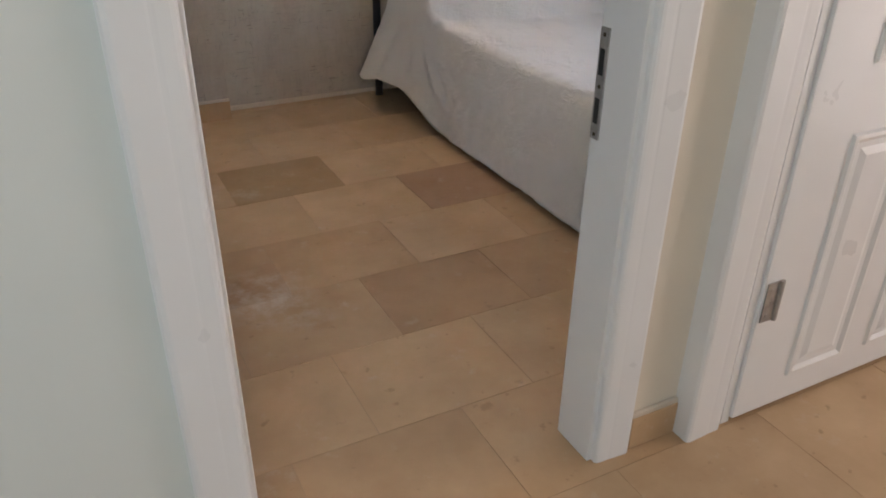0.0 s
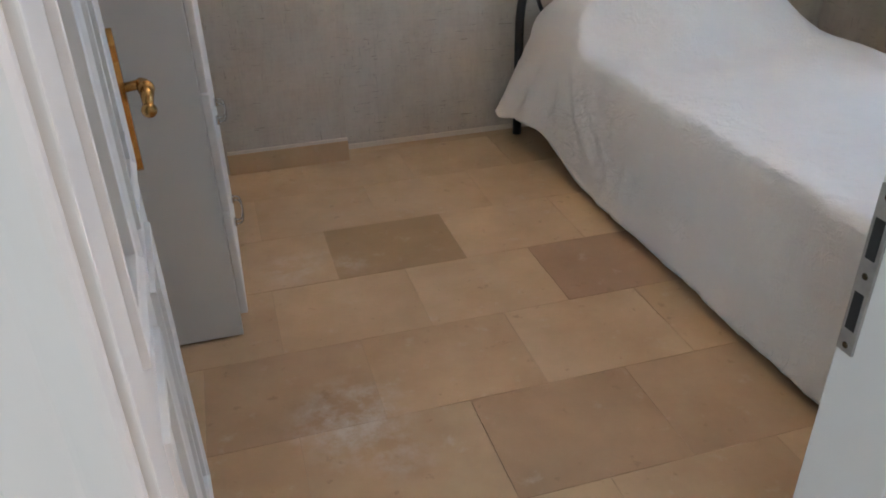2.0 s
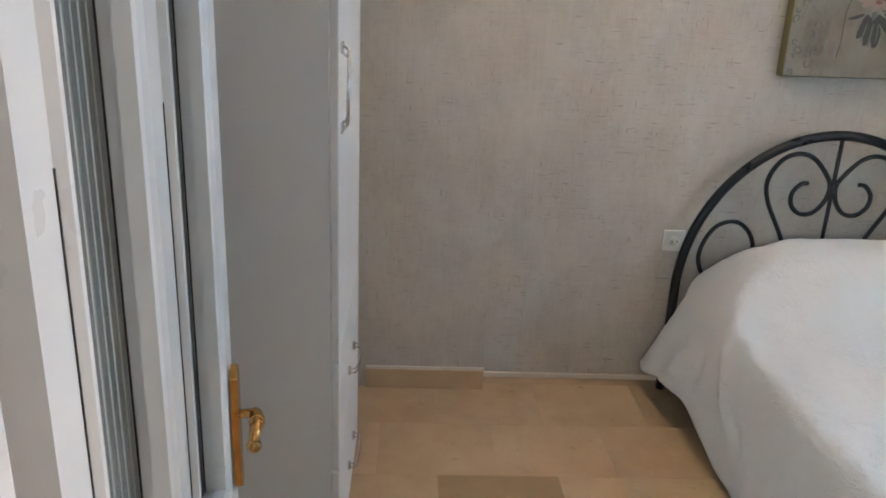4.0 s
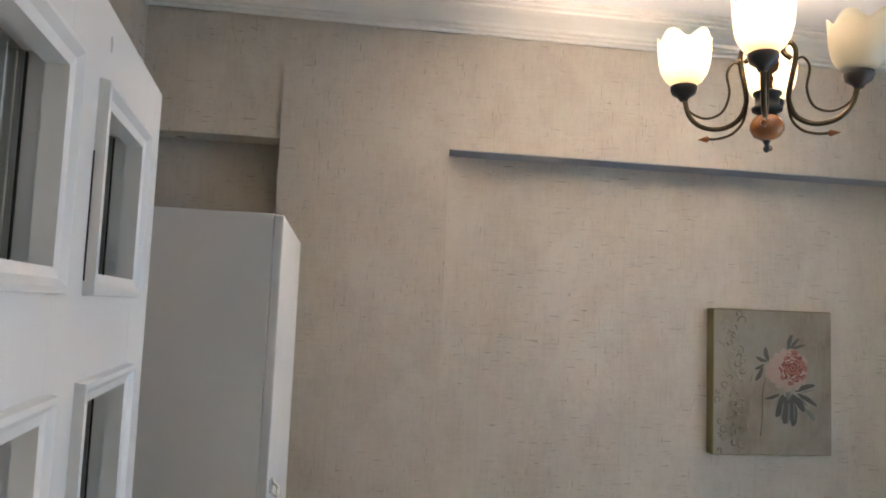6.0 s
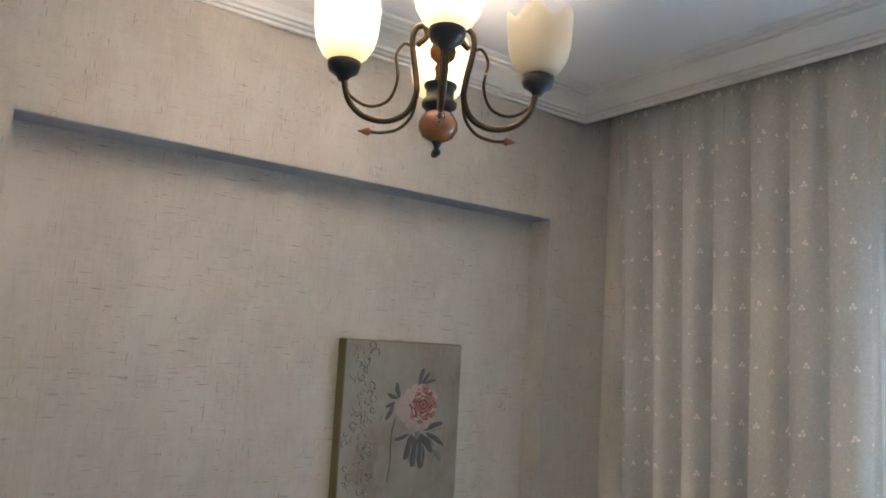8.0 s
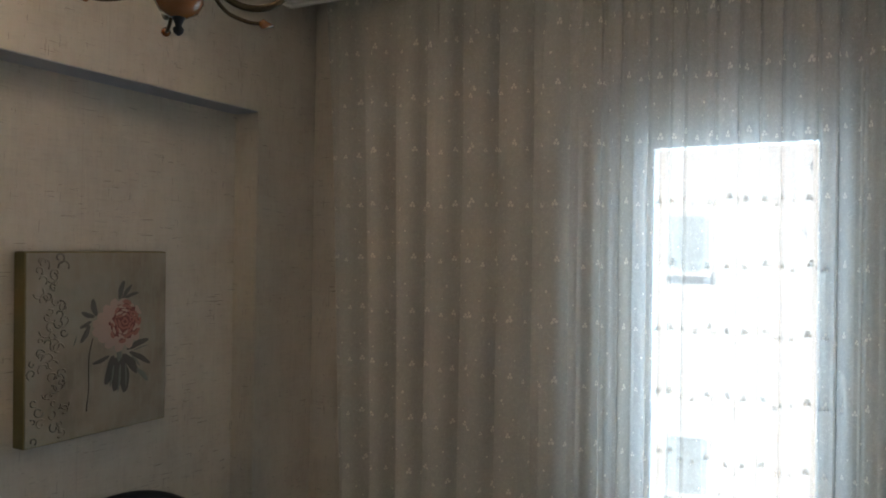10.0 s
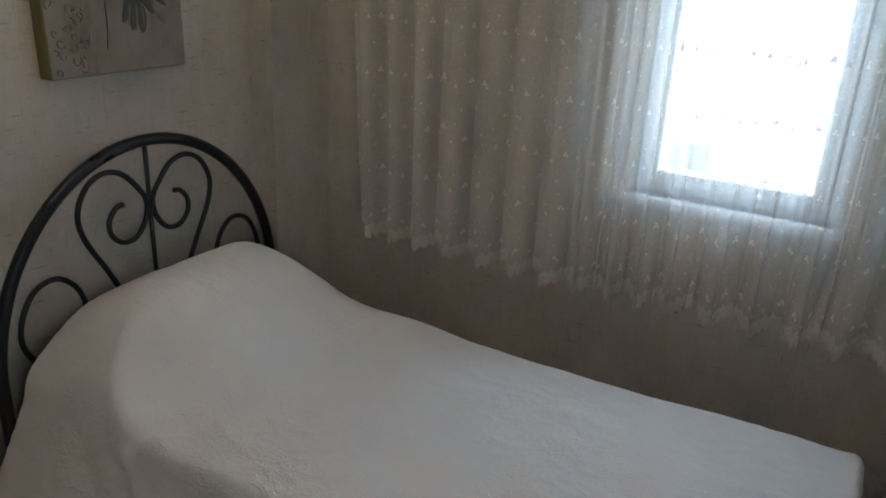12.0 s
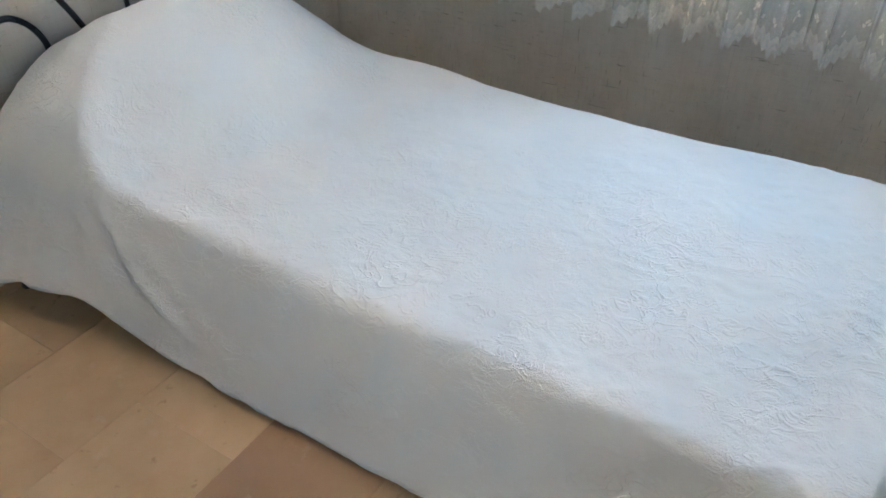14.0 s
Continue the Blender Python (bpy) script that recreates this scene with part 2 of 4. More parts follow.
def thin_glass():
    n = Nodes("clear_glass", 0.02)
    clear, shine, mixer, edge = n.add("ShaderNodeBsdfTransparent"), n.add("ShaderNodeBsdfGlossy"), n.add("ShaderNodeMixShader"), n.add("ShaderNodeFresnel")
    shine.inputs["Roughness"].default_value = 0.02
    clear.inputs[0].default_value = (0.95, 0.97, 0.96, 1)
    n.link(n.math("MULTIPLY", edge.outputs[0], 0.8), mixer.inputs[0])
    n.link(clear.outputs[0], mixer.inputs[1])
    n.link(shine.outputs[0], mixer.inputs[2])
    n.link(mixer.outputs[0], n.out.inputs[0])
    return n.mat


def frosted():
    n = Nodes("frosted_lamp_glass", 0.35)
    skin = n.add("ShaderNodeBsdfTranslucent")
    skin.inputs[0].default_value = (0.74, 0.69, 0.58, 1)
    mixer = n.add("ShaderNodeMixShader")
    mixer.inputs[0].default_value = 0.5
    n.b.inputs["Base Color"].default_value = (0.86, 0.81, 0.70, 1)
    n.link(n.b.outputs[0], mixer.inputs[1])
    n.link(skin.outputs[0], mixer.inputs[2])
    n.link(mixer.outputs[0], n.out.inputs[0])
    return n.mat


def emitter(name, c, strength):
    n = Nodes(name)
    n.b.inputs["Emission Color"].default_value = (*c, 1)
    n.b.inputs["Emission Strength"].default_value = strength
    return n.mat


def wood(name, dark, light):
    n = Nodes(name, 0.22, 0.0, 0.6)
    n.colour(n.ramp(n.noise(14.0, n.scaled((1, 1, 0.25)), 5), [(0.3, dark), (0.7, light)]))
    n.b.inputs["Coat Weight"].default_value = 0.6
    return n.mat


def canvas():
    n = Nodes("painted_canvas", 0.75)
    a = n.noise(5.0, None, 5)
    c = n.ramp(a, [(0.3, (0.185, 0.15, 0.11)), (0.46, (0.26, 0.222, 0.172)), (0.60, (0.29, 0.26, 0.21)), (0.75, (0.215, 0.215, 0.172))])
    stroke = n.noise(1.0, n.scaled((60, 60, 14)), 4)
    c = n.mix(n.ramp(stroke, [(0.45, grey(0)), (0.7, grey(0.4))]), c, (0.31, 0.30, 0.25))
    n.colour(c)
    n.bump(n.noise(300.0), 0.3, 0.001)
    return n.mat


M_WALL = wallpaper()
M_WHITE = paint("white_gloss_paint", (0.80, 0.80, 0.79), 0.35)
M_HALL = paint("pale_hall_paint", (0.70, 0.73, 0.69), 0.6, 0.04, 140.0, 0.15)
M_CREAM = paint("cream_hall_paint", (0.78, 0.70, 0.58), 0.6, 0.05, 140.0, 0.15)
# dim bluish shade under the beam, put into the colour
M_SOFFIT = paint("soffit_shade_tint", (0.36, 0.37, 0.42), 0.7, 0.1)
M_CEIL = paint("ceiling_paint", (0.82, 0.82, 0.82), 0.8, 0.04)
M_PLASTER = paint("cornice_plaster", (0.84, 0.81, 0.76), 0.7, 0.04)
M_LAMINATE = paint("white_laminate", (0.78, 0.77, 0.75), 0.4, 0.03, 200.0, 0.04)
M_TILE = tile_stone("beige_limestone", (0.47, 0.315, 0.185), (0.60, 0.42, 0.26))
M_TILE_OLIVE = tile_stone("olive_limestone", (0.36, 0.237, 0.122), (0.44, 0.298, 0.162))
M_TILE_BROWN = tile_stone("brown_limestone", (0.345, 0.215, 0.13), (0.43, 0.275, 0.17))
M_TILE_DUSK = tile_stone("dusky_limestone", (0.41, 0.27, 0.16), (0.52, 0.355, 0.215))
M_GROUT = paint("grout", (0.47, 0.33, 0.205), 0.9, 0.1)
M_BEAD = paint("skirting_filler", (0.70, 0.62, 0.52), 0.7)
M_IRON = paint("black_enamelled_iron", (0.012, 0.012, 0.014), 0.32, 0.2)
M_BRASS = metal("polished_brass", (0.56, 0.31, 0.10), 0.24)
M_BRONZE = metal("dark_bronze", (0.10, 0.075, 0.045), 0.35)
M_BLACKCUP = paint("blackened_metal", (0.03, 0.028, 0.026), 0.4)
M_STEEL = metal("brushed_steel", (0.46, 0.44, 0.42), 0.5, 0.7)
M_CHROME = metal("chrome_wire", (0.72, 0.72, 0.72), 0.15)
M_SPREAD = cloth("white_crinkled_cotton", (0.80, 0.785, 0.755), strength=0.68, creased=0.36)
M_SHEET = thin_cloth("mauve_voile", (0.42, 0.35, 0.36), 0.88)
M_MATTRESS = cloth("mattress_ticking", (0.62, 0.58, 0.54), 60, 0.2)
M_SHEER = sheer()
M_PLEAT = cloth("grey_pleated_voile", (0.84, 0.81, 0.75), 80, 0.2)
M_PANE = thin_glass()
M_SHADE = frosted()
M_BULB = emitter("lit_bulb", (1.0, 0.80, 0.50), BULB_GLOW)
M_DEAD = paint("unlit_bulb_glass", (0.8, 0.78, 0.72), 0.2)
M_WOOD = wood("varnished_walnut", (0.14, 0.042, 0.010), (0.34, 0.125, 0.034))
M_PLASTIC = paint("ivory_plastic", (0.76, 0.74, 0.68), 0.35)
M_DARK = paint("dark_hole_and_shadow", (0.02, 0.02, 0.02), 0.6)
M_CANVAS = canvas()
M_EDGE = paint("ochre_canvas_edge", (0.24, 0.19, 0.075), 0.7, 0.3)
# plaster relief, darkened to stand for its own small shadows
M_RELIEF = paint("shaded_plaster_relief", (0.205, 0.185, 0.145), 0.7, 0.3)
M_PINK = paint("rose_pink_oil", (0.36, 0.15, 0.115), 0.6, 0.35, 60)
M_DEEP = paint("deep_rose_oil", (0.20, 0.062, 0.05), 0.6, 0.35, 60)
M_BLUSH = paint("pale_blush_oil", (0.45, 0.32, 0.26), 0.6, 0.3, 60)
M_LEAF = paint("dark_leaf_oil", (0.11, 0.10, 0.082), 0.6, 0.4, 60)
M_SAGE = paint("sage_oil", (0.19, 0.20, 0.165), 0.6, 0.3, 60)
M_PVC = paint("white_pvc", (0.80, 0.82, 0.83), 0.3)
M_FACADE = paint("white_render", (0.80, 0.83, 0.85), 0.9, 0.08, 8.0)
M_FACGLASS = paint("far_window_glass", (0.46, 0.57, 0.63), 0.15, 0.2)
M_GROUND = paint("dry_ground", (0.22, 0.19, 0.15), 0.95, 0.3)
M_BARK = paint("bark", (0.10, 0.07, 0.05), 0.9, 0.3)
M_FOLIAGE = paint("foliage", (0.06, 0.09, 0.03), 0.6, 0.4)

# ---- mesh helpers ----


def finish(name, bm, mat, parent=None, label="", smooth=False):
    bmesh.ops.recalc_face_normals(bm, faces=bm.faces)
    me = bpy.data.meshes.new(name)
    bm.to_mesh(me)
    bm.free()
    me.materials.append(mat)
    if smooth:
        for p in me.polygons:
            p.use_smooth = True
    ob = new(name, me)
    if parent:
        ob.parent = parent
        ob.matrix_parent_inverse = parent.matrix_basis.inverted() if parent.parent is None else Matrix.Identity(4)
    if label:
        ob["label"] = label
    return ob


def part(name, bm, mat, parent, label="", smooth=False):
    return finish(name, bm, mat, parent, label, smooth)


def empty(name, x, y, z, label, category, group="", kind=""):
    ob = new(name)
    ob.matrix_basis = Matrix.Translation((x, y, z))
    return tagged(ob, label, category, group, kind)


def sub(name, bm, mat, piece, label="", smooth=False):
    """A sub-part: its mesh is given in world places, its part stands at the thing's frame."""
    ob = finish(name, bm, mat, None, label, smooth)
    ob.parent = piece
    ob.matrix_parent_inverse = (piece.parent.matrix_basis @ piece.matrix_parent_inverse @ piece.matrix_basis).inverted()
    return ob


def box(bm, x0, x1, y0, y1, z0, z1, bevel=0.0):
    geo = bmesh.ops.create_cube(bm, size=1.0)["verts"]
    for v in geo:
        v.co = Vector((x0 + (v.co.x + 0.5) * (x1 - x0), y0 + (v.co.y + 0.5) * (y1 - y0), z0 + (v.co.z + 0.5) * (z1 - z0)))
    if bevel:
        edges = list({e for v in geo for e in v.link_edges})
        bmesh.ops.bevel(bm, geom=edges, offset=bevel, segments=2, affect="EDGES", profile=0.6)
    return bm


def slab(x0, x1, y0, y1, z0, z1, bevel=0.0):
    return box(bmesh.new(), x0, x1, y0, y1, z0, z1, bevel)


def lathe(bm, profile, centre=(0, 0, 0), seg=24, close=True):
    """Turn (radius, height) pairs about the upright axis through centre."""
    c = Vector(centre)
    rings = []
    for r, z in profile:
        rings.append([bm.verts.new(c + Vector((r * math.cos(2 * math.pi * k / seg), r * math.sin(2 * math.pi * k / seg), z))) for k in range(seg)])
    for a, b in zip(rings, rings[1:]):
        for k in range(seg):
            bm.faces.new((a[k], a[(k + 1) % seg], b[(k + 1) % seg], b[k]))
    if close:
        bm.faces.new(rings[0][::-1])
        bm.faces.new(rings[-1])
    return bm


def smooth_line(points, steps=8):
    """Points along a Catmull-Rom curve through the given ones."""
    p = [Vector(q) for q in points]
    p = [2 * p[0] - p[1], *p, 2 * p[-1] - p[-2]]
    out = []
    for i in range(1, len(p) - 2):
        for k in range(steps):
            t = k / steps
            a, b, c, d = p[i - 1:i + 3]
            out.append(0.5 * (2 * b + (c - a) * t + (2 * a - 5 * b + 4 * c - d) * t * t + (3 * b - a - 3 * c + d) * t ** 3))
    return [*out, p[-2]]


def tube(bm, line, radius, seg=10):
    line = [Vector(q) for q in line]
    rings, side = [], None
    for i, q in enumerate(line):
        ahead = (line[min(i + 1, len(line) - 1)] - line[max(i - 1, 0)]).normalized()
        if side is None:
            side = ahead.orthogonal().normalized()
        side = (side - ahead * side.dot(ahead)).normalized()
        up = ahead.cross(side)
        r = radius(i / (len(line) - 1)) if callable(radius) else radius
        rings.append([bm.verts.new(q + r * (math.cos(2 * math.pi * k / seg) * side + math.sin(2 * math.pi * k / seg) * up)) for k in range(seg)])
    for a, b in zip(rings, rings[1:]):
        for k in range(seg):
            bm.faces.new((a[k], a[(k + 1) % seg], b[(k + 1) % seg], b[k]))
    bm.faces.new(rings[0][::-1])
    bm.faces.new(rings[-1])
    return bm


def sweep(bm, profile, corners):
    """Carry an open profile of (inward, up) pairs along corners (x, y) whose inward side is to the left; mitred."""
    n = len(corners)
    rows = []
    for i in range(n):
        p = Vector(corners[i])
        a = (p - Vector(corners[i - 1])).normalized() if i else None
        b = (Vector(corners[i + 1]) - p).normalized() if i < n - 1 else None
        a, b = a or b, b or a
        na, nb = Vector((-a.y, a.x)), Vector((-b.y, b.x))
        m = (na + nb) / (1 + na.dot(nb))
        rows.append([bm.verts.new((p.x + m.x * d, p.y + m.y * d, z)) for d, z in profile])
    for r, s in zip(rows, rows[1:]):
        for k in range(len(profile) - 1):
            bm.faces.new((r[k], s[k], s[k + 1], r[k + 1]))
    return bm


def ease(a, b, x):
    t = min(1.0, max(0.0, (x - a) / (b - a)))
    return t * t * (3 - 2 * t)


def setting(name, bm, mat, label, category):
    return tagged(finish(name, bm, mat), label, category, kind="structure")


# ---- the shell ----
CEIL = 2.815
NORTH, RECESS, NICHE, DEEP = 2.285, 2.395, 2.42, 2.60   # the column's face, the recess behind the bed, the niche over the wardrobe, the wall's back
WEST, EAST, PELMET = -0.25, 2.95, 2.795
BEAM = 2.303
DOOR0, DOOR1 = 0.244, 0.980                   # the opening in the south wall
WIN = (0.43, 1.05, 0.93, 2.22)                # the window opening: y0, y1, z0, z1

bm = bmesh.new()
box(bm, WEST - 0.15, 3.2, DEEP, DEEP + 0.12, 0, CEIL)
box(bm, 0.212, 0.795, NORTH, DEEP, 0, CEIL)
box(bm, 0.795, 2.63, RECESS, DEEP, 0, BEAM)
box(bm, 0.795, 2.63, NORTH, DEEP, BEAM, CEIL)
box(bm, WEST, 0.212, NORTH + 0.012, DEEP, BEAM - 0.004, CEIL)
box(bm, WEST, 0.212, NICHE, DEEP, 0, BEAM - 0.004)
box(bm, 2.63, EAST + 0.1, NORTH + 0.004, DEEP, 0, CEIL)
wall_north = setting("wall_north", bm, M_WALL, "beige woven wallpaper wall with shallow recess and beam", "wall")

bm = bmesh.new()
y0, y1, z0, z1 = WIN
box(bm, EAST, 3.2, -0.09, y0, 0, CEIL)
box(bm, EAST, 3.2, y1, NORTH + 0.004, 0, CEIL)
box(bm, EAST, 3.2, y0, y1, 0, z0)
box(bm, EAST, 3.2, y0, y1, z1, CEIL)
wall_east = setting("wall_east", bm, M_WALL, "beige woven wallpaper window wall", "wall")

wall_west = setting("wall_west", slab(WEST - 0.15, WEST, -0.045, DEEP, 0, CEIL), M_WALL, "beige woven wallpaper side wall", "wall")

# door wall: wallpaper on the room side, paint on the hall side
for name, a, b, mat, label in (("wall_south", -0.09, -0.045, M_WALL, "wallpapered wall round the doorway"), ("wall_hall_north", -0.15, -0.092, M_CREAM, "cream painted hall wall round the doorway")):
    bm = bmesh.new()
    left = WEST if name == "wall_south" else -1.6
    box(bm, left, DOOR0, a, b, 0, CEIL) if name == "wall_south" else setting("wall_hall_return", slab(left, DOOR0, a, b, 0, CEIL), M_HALL, "pale grey-green painted hall wall", "wall")
    box(bm, DOOR1, 3.2, a, b, 0, CEIL)
    box(bm, DOOR0, DOOR1, a, b, 2.06, CEIL)
    setting(name, bm, mat, label, "wall")
setting("wall_hall_west", slab(-1.75, -1.6, -2.3, -0.15, 0, CEIL), M_HALL, "pale painted hall wall", "wall")
# unseen end wall, its opening added to hold the warm lamp
bm = bmesh.new()
box(bm, 3.2, 3.35, -2.3, -1.7, 0, CEIL)
box(bm, 3.2, 3.35, -0.8, -0.15, 0, CEIL)
box(bm, 3.2, 3.35, -1.7, -0.8, 2.3, CEIL)
setting("wall_hall_east", bm, M_HALL, "unseen pale hall end wall with an opening added for the warm lamp", "wall")
bm = bmesh.new()
box(bm, -1.75, -1.45, -2.45, -2.3, 0, CEIL)
box(bm, -0.35, 3.35, -2.45, -2.3, 0, CEIL)
box(bm, -1.45, -0.35, -2.45, -2.3, 0, 0.8)
box(bm, -1.45, -0.35, -2.45, -2.3, 2.2, CEIL)
setting("wall_hall_south", bm, M_HALL, "pale painted hall wall with a window opening", "wall")
setting("ceiling", slab(-1.75, 3.35, -2.45, 2.72, CEIL, CEIL + 0.15), M_CEIL, "flat white painted ceiling", "ceiling")

# thin sheet whose colour carries the shade under the beam
setting("beam_soffit", slab(0.797, 2.628, NORTH + 0.002, RECESS, BEAM - 0.003, BEAM), M_SOFFIT, "underside of the beam, its bluish shade put into the colour", "beam")

# cornice: plaster cove with stepped beads, carried round the room and along the curtain pelmet
COVE = [(0, 2.680), (0.014, 2.680), (0.016, 2.691), (0.009, 2.693), (0.010, 2.696), (0.024, 2.697), (0.026, 2.708), (0.019, 2.710), (0.020, 2.713), (0.034, 2.715), (0.038, 2.730), (0.052, 2.752), (0.074, 2.768), (0.100, 2.775), (0.101, 2.785), (0.096, 2.787), (0.097, 2.790), (0.116, 2.791), (0.118, 2.800), (0.113, 2.802), (0.114, 2.804), (0.136, 2.806), (0.142, 2.8145)]
COVE = [(d, CEIL - (CEIL - z) * 0.72) for d, z in COVE]
bm = bmesh.new()
sweep(bm, COVE, [(WEST, -0.045), (PELMET, -0.045), (PELMET, NORTH), (WEST, NORTH), (WEST, -0.045)])
cornice = setting("cornice", bm, M_PLASTER, "white moulded plaster cornice under the ceiling", "cornice")
setting("curtain_pelmet", slab(PELMET, PELMET + 0.018, -0.045, NORTH + 0.002, 2.724, CEIL), M_PLASTER, "white pelmet board hiding the curtain rail", "pelmet")

# ---- doors ----


def casing(name, x0, x1, top, face, depth, wide=0.075, packing=0.0, rebate=0.0):
    """A white door surround: linings in the opening, moulded architraves on the hall face."""
    door = empty(name, (x0 + x1) / 2, face, 0, "white painted wooden door surround with moulded architrave", "door frame", kind="structure")
    if rebate:                                 # the hinge side steps back to let the leaf in
        part("lining", slab(x0, x0 + 0.036, face, face + rebate, 0, top, 0.002), M_WHITE, door)
        part("rebate", slab(x0, x0 + 0.006, face + rebate, face + depth, 0, top), M_WHITE, door)
    else:
        part("lining", slab(x0, x0 + 0.022, face, face + depth, 0, top, 0.002), M_WHITE, door)
    part("lining", slab(x1 - 0.022, x1, face, face + depth, 0, top, 0.002), M_WHITE, door)
    part("head_lining", slab(x0 + (0.037 if rebate else 0.022), x1 - 0.022, face, face + depth, top - 0.022, top, 0.002), M_WHITE, door)
    prof = ((0.0, -packing), (0.0, 0.010), (0.004, 0.014), (0.010, 0.0155), (wide * 0.30, 0.016), (wide * 0.345, 0.0158), (wide * 0.385, 0.0158), (wide * 0.43, 0.0165), (wide - 0.010, 0.019), (wide - 0.003, 0.017), (wide, 0.012), (wide, -packing))
    for s, edge in ((-1, x0 + (0.028 if rebate else 0.010)), (1, x1 - 0.010)):
        bm = bmesh.new()
        low = [bm.verts.new((edge + s * p, face - h, 0)) for p, h in prof]
        high = [bm.verts.new((edge + s * p, face - h, top - 0.01 + p)) for p, h in prof]
        bm.faces.new(low)
        bm.faces.new(high)
        for k in range(len(prof)):
            bm.faces.new((low[k - 1], low[k], high[k], high[k - 1]))
        part("architrave", bm, M_WHITE, door)
    bm = bmesh.new()
    one = [bm.verts.new((x0 + (0.028 if rebate else 0.010) - p, face - h, top - 0.01 + p)) for p, h in prof]
    two = [bm.verts.new((x1 - 0.010 + p, face - h, top - 0.01 + p)) for p, h in prof]
    for k in range(len(prof)):
        bm.faces.new((one[k - 1], one[k], two[k], two[k - 1]))
    part("architrave", bm, M_WHITE, door)
    return door


def butt_hinge(door, m, tall=0.10, wide=0.032, barrel=False):
    """A steel hinge: leaf plate, knuckle and three screw heads, laid flat at m."""
    bm = slab(-wide, 0, -0.0015, 0.0015, 0, tall, 0.001)
    if barrel:
        lathe(bm, [(0.006, 0), (0.006, tall)], (0.004, -0.002, 0), 12)
    bm.transform(m)
    hinge = part("hinge", bm, M_STEEL, door, "grey steel butt hinge")
    for k in (0.18, 0.5, 0.82):
        bm = bmesh.new()
        lathe(bm, [(0.0042, 0), (0.003, 0.0012)], (0, 0, 0), 12)
        bm.transform(m @ Matrix.Translation((-wide * (0.45 if k == 0.5 else 0.62), -0.0015, tall * k)) @ pose(0, 0, 0, 90))
        sub("screw", bm, M_STEEL, hinge)


frame_1 = casing("door_frame_1", DOOR0, DOOR1, 2.06, -0.15, 0.107, 0.085, 0.0, 0.056)
# strike plate in the right lining
bm = slab(0.9545, 0.9582, -0.068, -0.046, 0.690, 0.884, 0.001)
plate = part("strike_plate", bm, M_STEEL, frame_1, "worn steel strike plate")
for a, b in ((0.715, 0.760), (0.800, 0.845)):
    sub("latch_hole", slab(0.9535, 0.9548, -0.063, -0.051, a + 0.004, b + 0.004), M_DARK, plate)
for z in (0.695, 0.780, 0.868):
    bm = bmesh.new()
    lathe(bm, [(0.004, 0), (0.003, 0.001)], (0, 0, 0), 10)
    bm.transform(pose(0.9545, -0.057, z + 0.004, 0, -90, 0))
    sub("screw", bm, M_BRONZE, plate)

# the open leaf: its own frame runs from the hinge (u = 0) to the free edge
LEAF = Matrix.Translation((0.255, 0.0, 0.0)) @ Matrix.Rotation(radians(94.2), 4, "Z")
LEAF_W, LEAF_T = 0.67, 0.046
leaf = empty("door_leaf", 0.267, 0.0, 0.01, "open white panelled wooden door with four curtained glass panes", "door")
COLS, ROWS_ = ((0.062, 0.262), (0.360, 0.562)), ((0.765, 1.655), (1.745, 1.915))


def leafy(name, bm, mat, label="", smooth=False):
    bm.transform(LEAF)
    return part(name, bm, mat, leaf, label, smooth)


# leaf thickness goes to local y from 0 (face towards the doorway's middle) to +LEAF_T
for a, b in ((0.0, COLS[0][0]), (COLS[0][1], COLS[1][0]), (COLS[1][1], LEAF_W)):
    leafy("stile", slab(a, b, 0, LEAF_T, 0.012, 1.995), M_WHITE)
for (a, b) in COLS:
    for c, d in ((0.012, 0.13), (0.655, 0.765), (1.655, 1.745), (1.915, 1.995)):
        leafy("rail", slab(a, b, 0.0001, LEAF_T - 0.0001, c, d), M_WHITE)
    leafy("panel", slab(a, b, 0.012, LEAF_T - 0.012, 0.13, 0.655), M_WHITE)
    leafy("raised_field", slab(a + 0.035, b - 0.035, 0.004, LEAF_T - 0.004, 0.165, 0.62, 0.007), M_WHITE)


def moulding(a, b, c, d, out):
    """A mitred picture-frame moulding round an opening on the leaf's face."""
    bm = bmesh.new()
    w = 0.020
    prof = ((0.0, 0.0), (0.0015, out), (0.006, out + 0.001), (0.012, out * 0.55), (w, out * 0.35), (w, -0.014))
    rows = []
    for x, z, sx, sz in ((a, c, 1, 1), (b, c, -1, 1), (b, d, -1, -1), (a, d, 1, -1)):
        rows.append([bm.verts.new((x + sx * (p - 0.009), -h, z + sz * (p - 0.009))) for p, h in prof])
    for i in range(4):
        for k in range(len(prof) - 1):
            bm.faces.new((rows[i][k], rows[(i + 1) % 4][k], rows[(i + 1) % 4][k + 1], rows[i][k + 1]))
    return bm


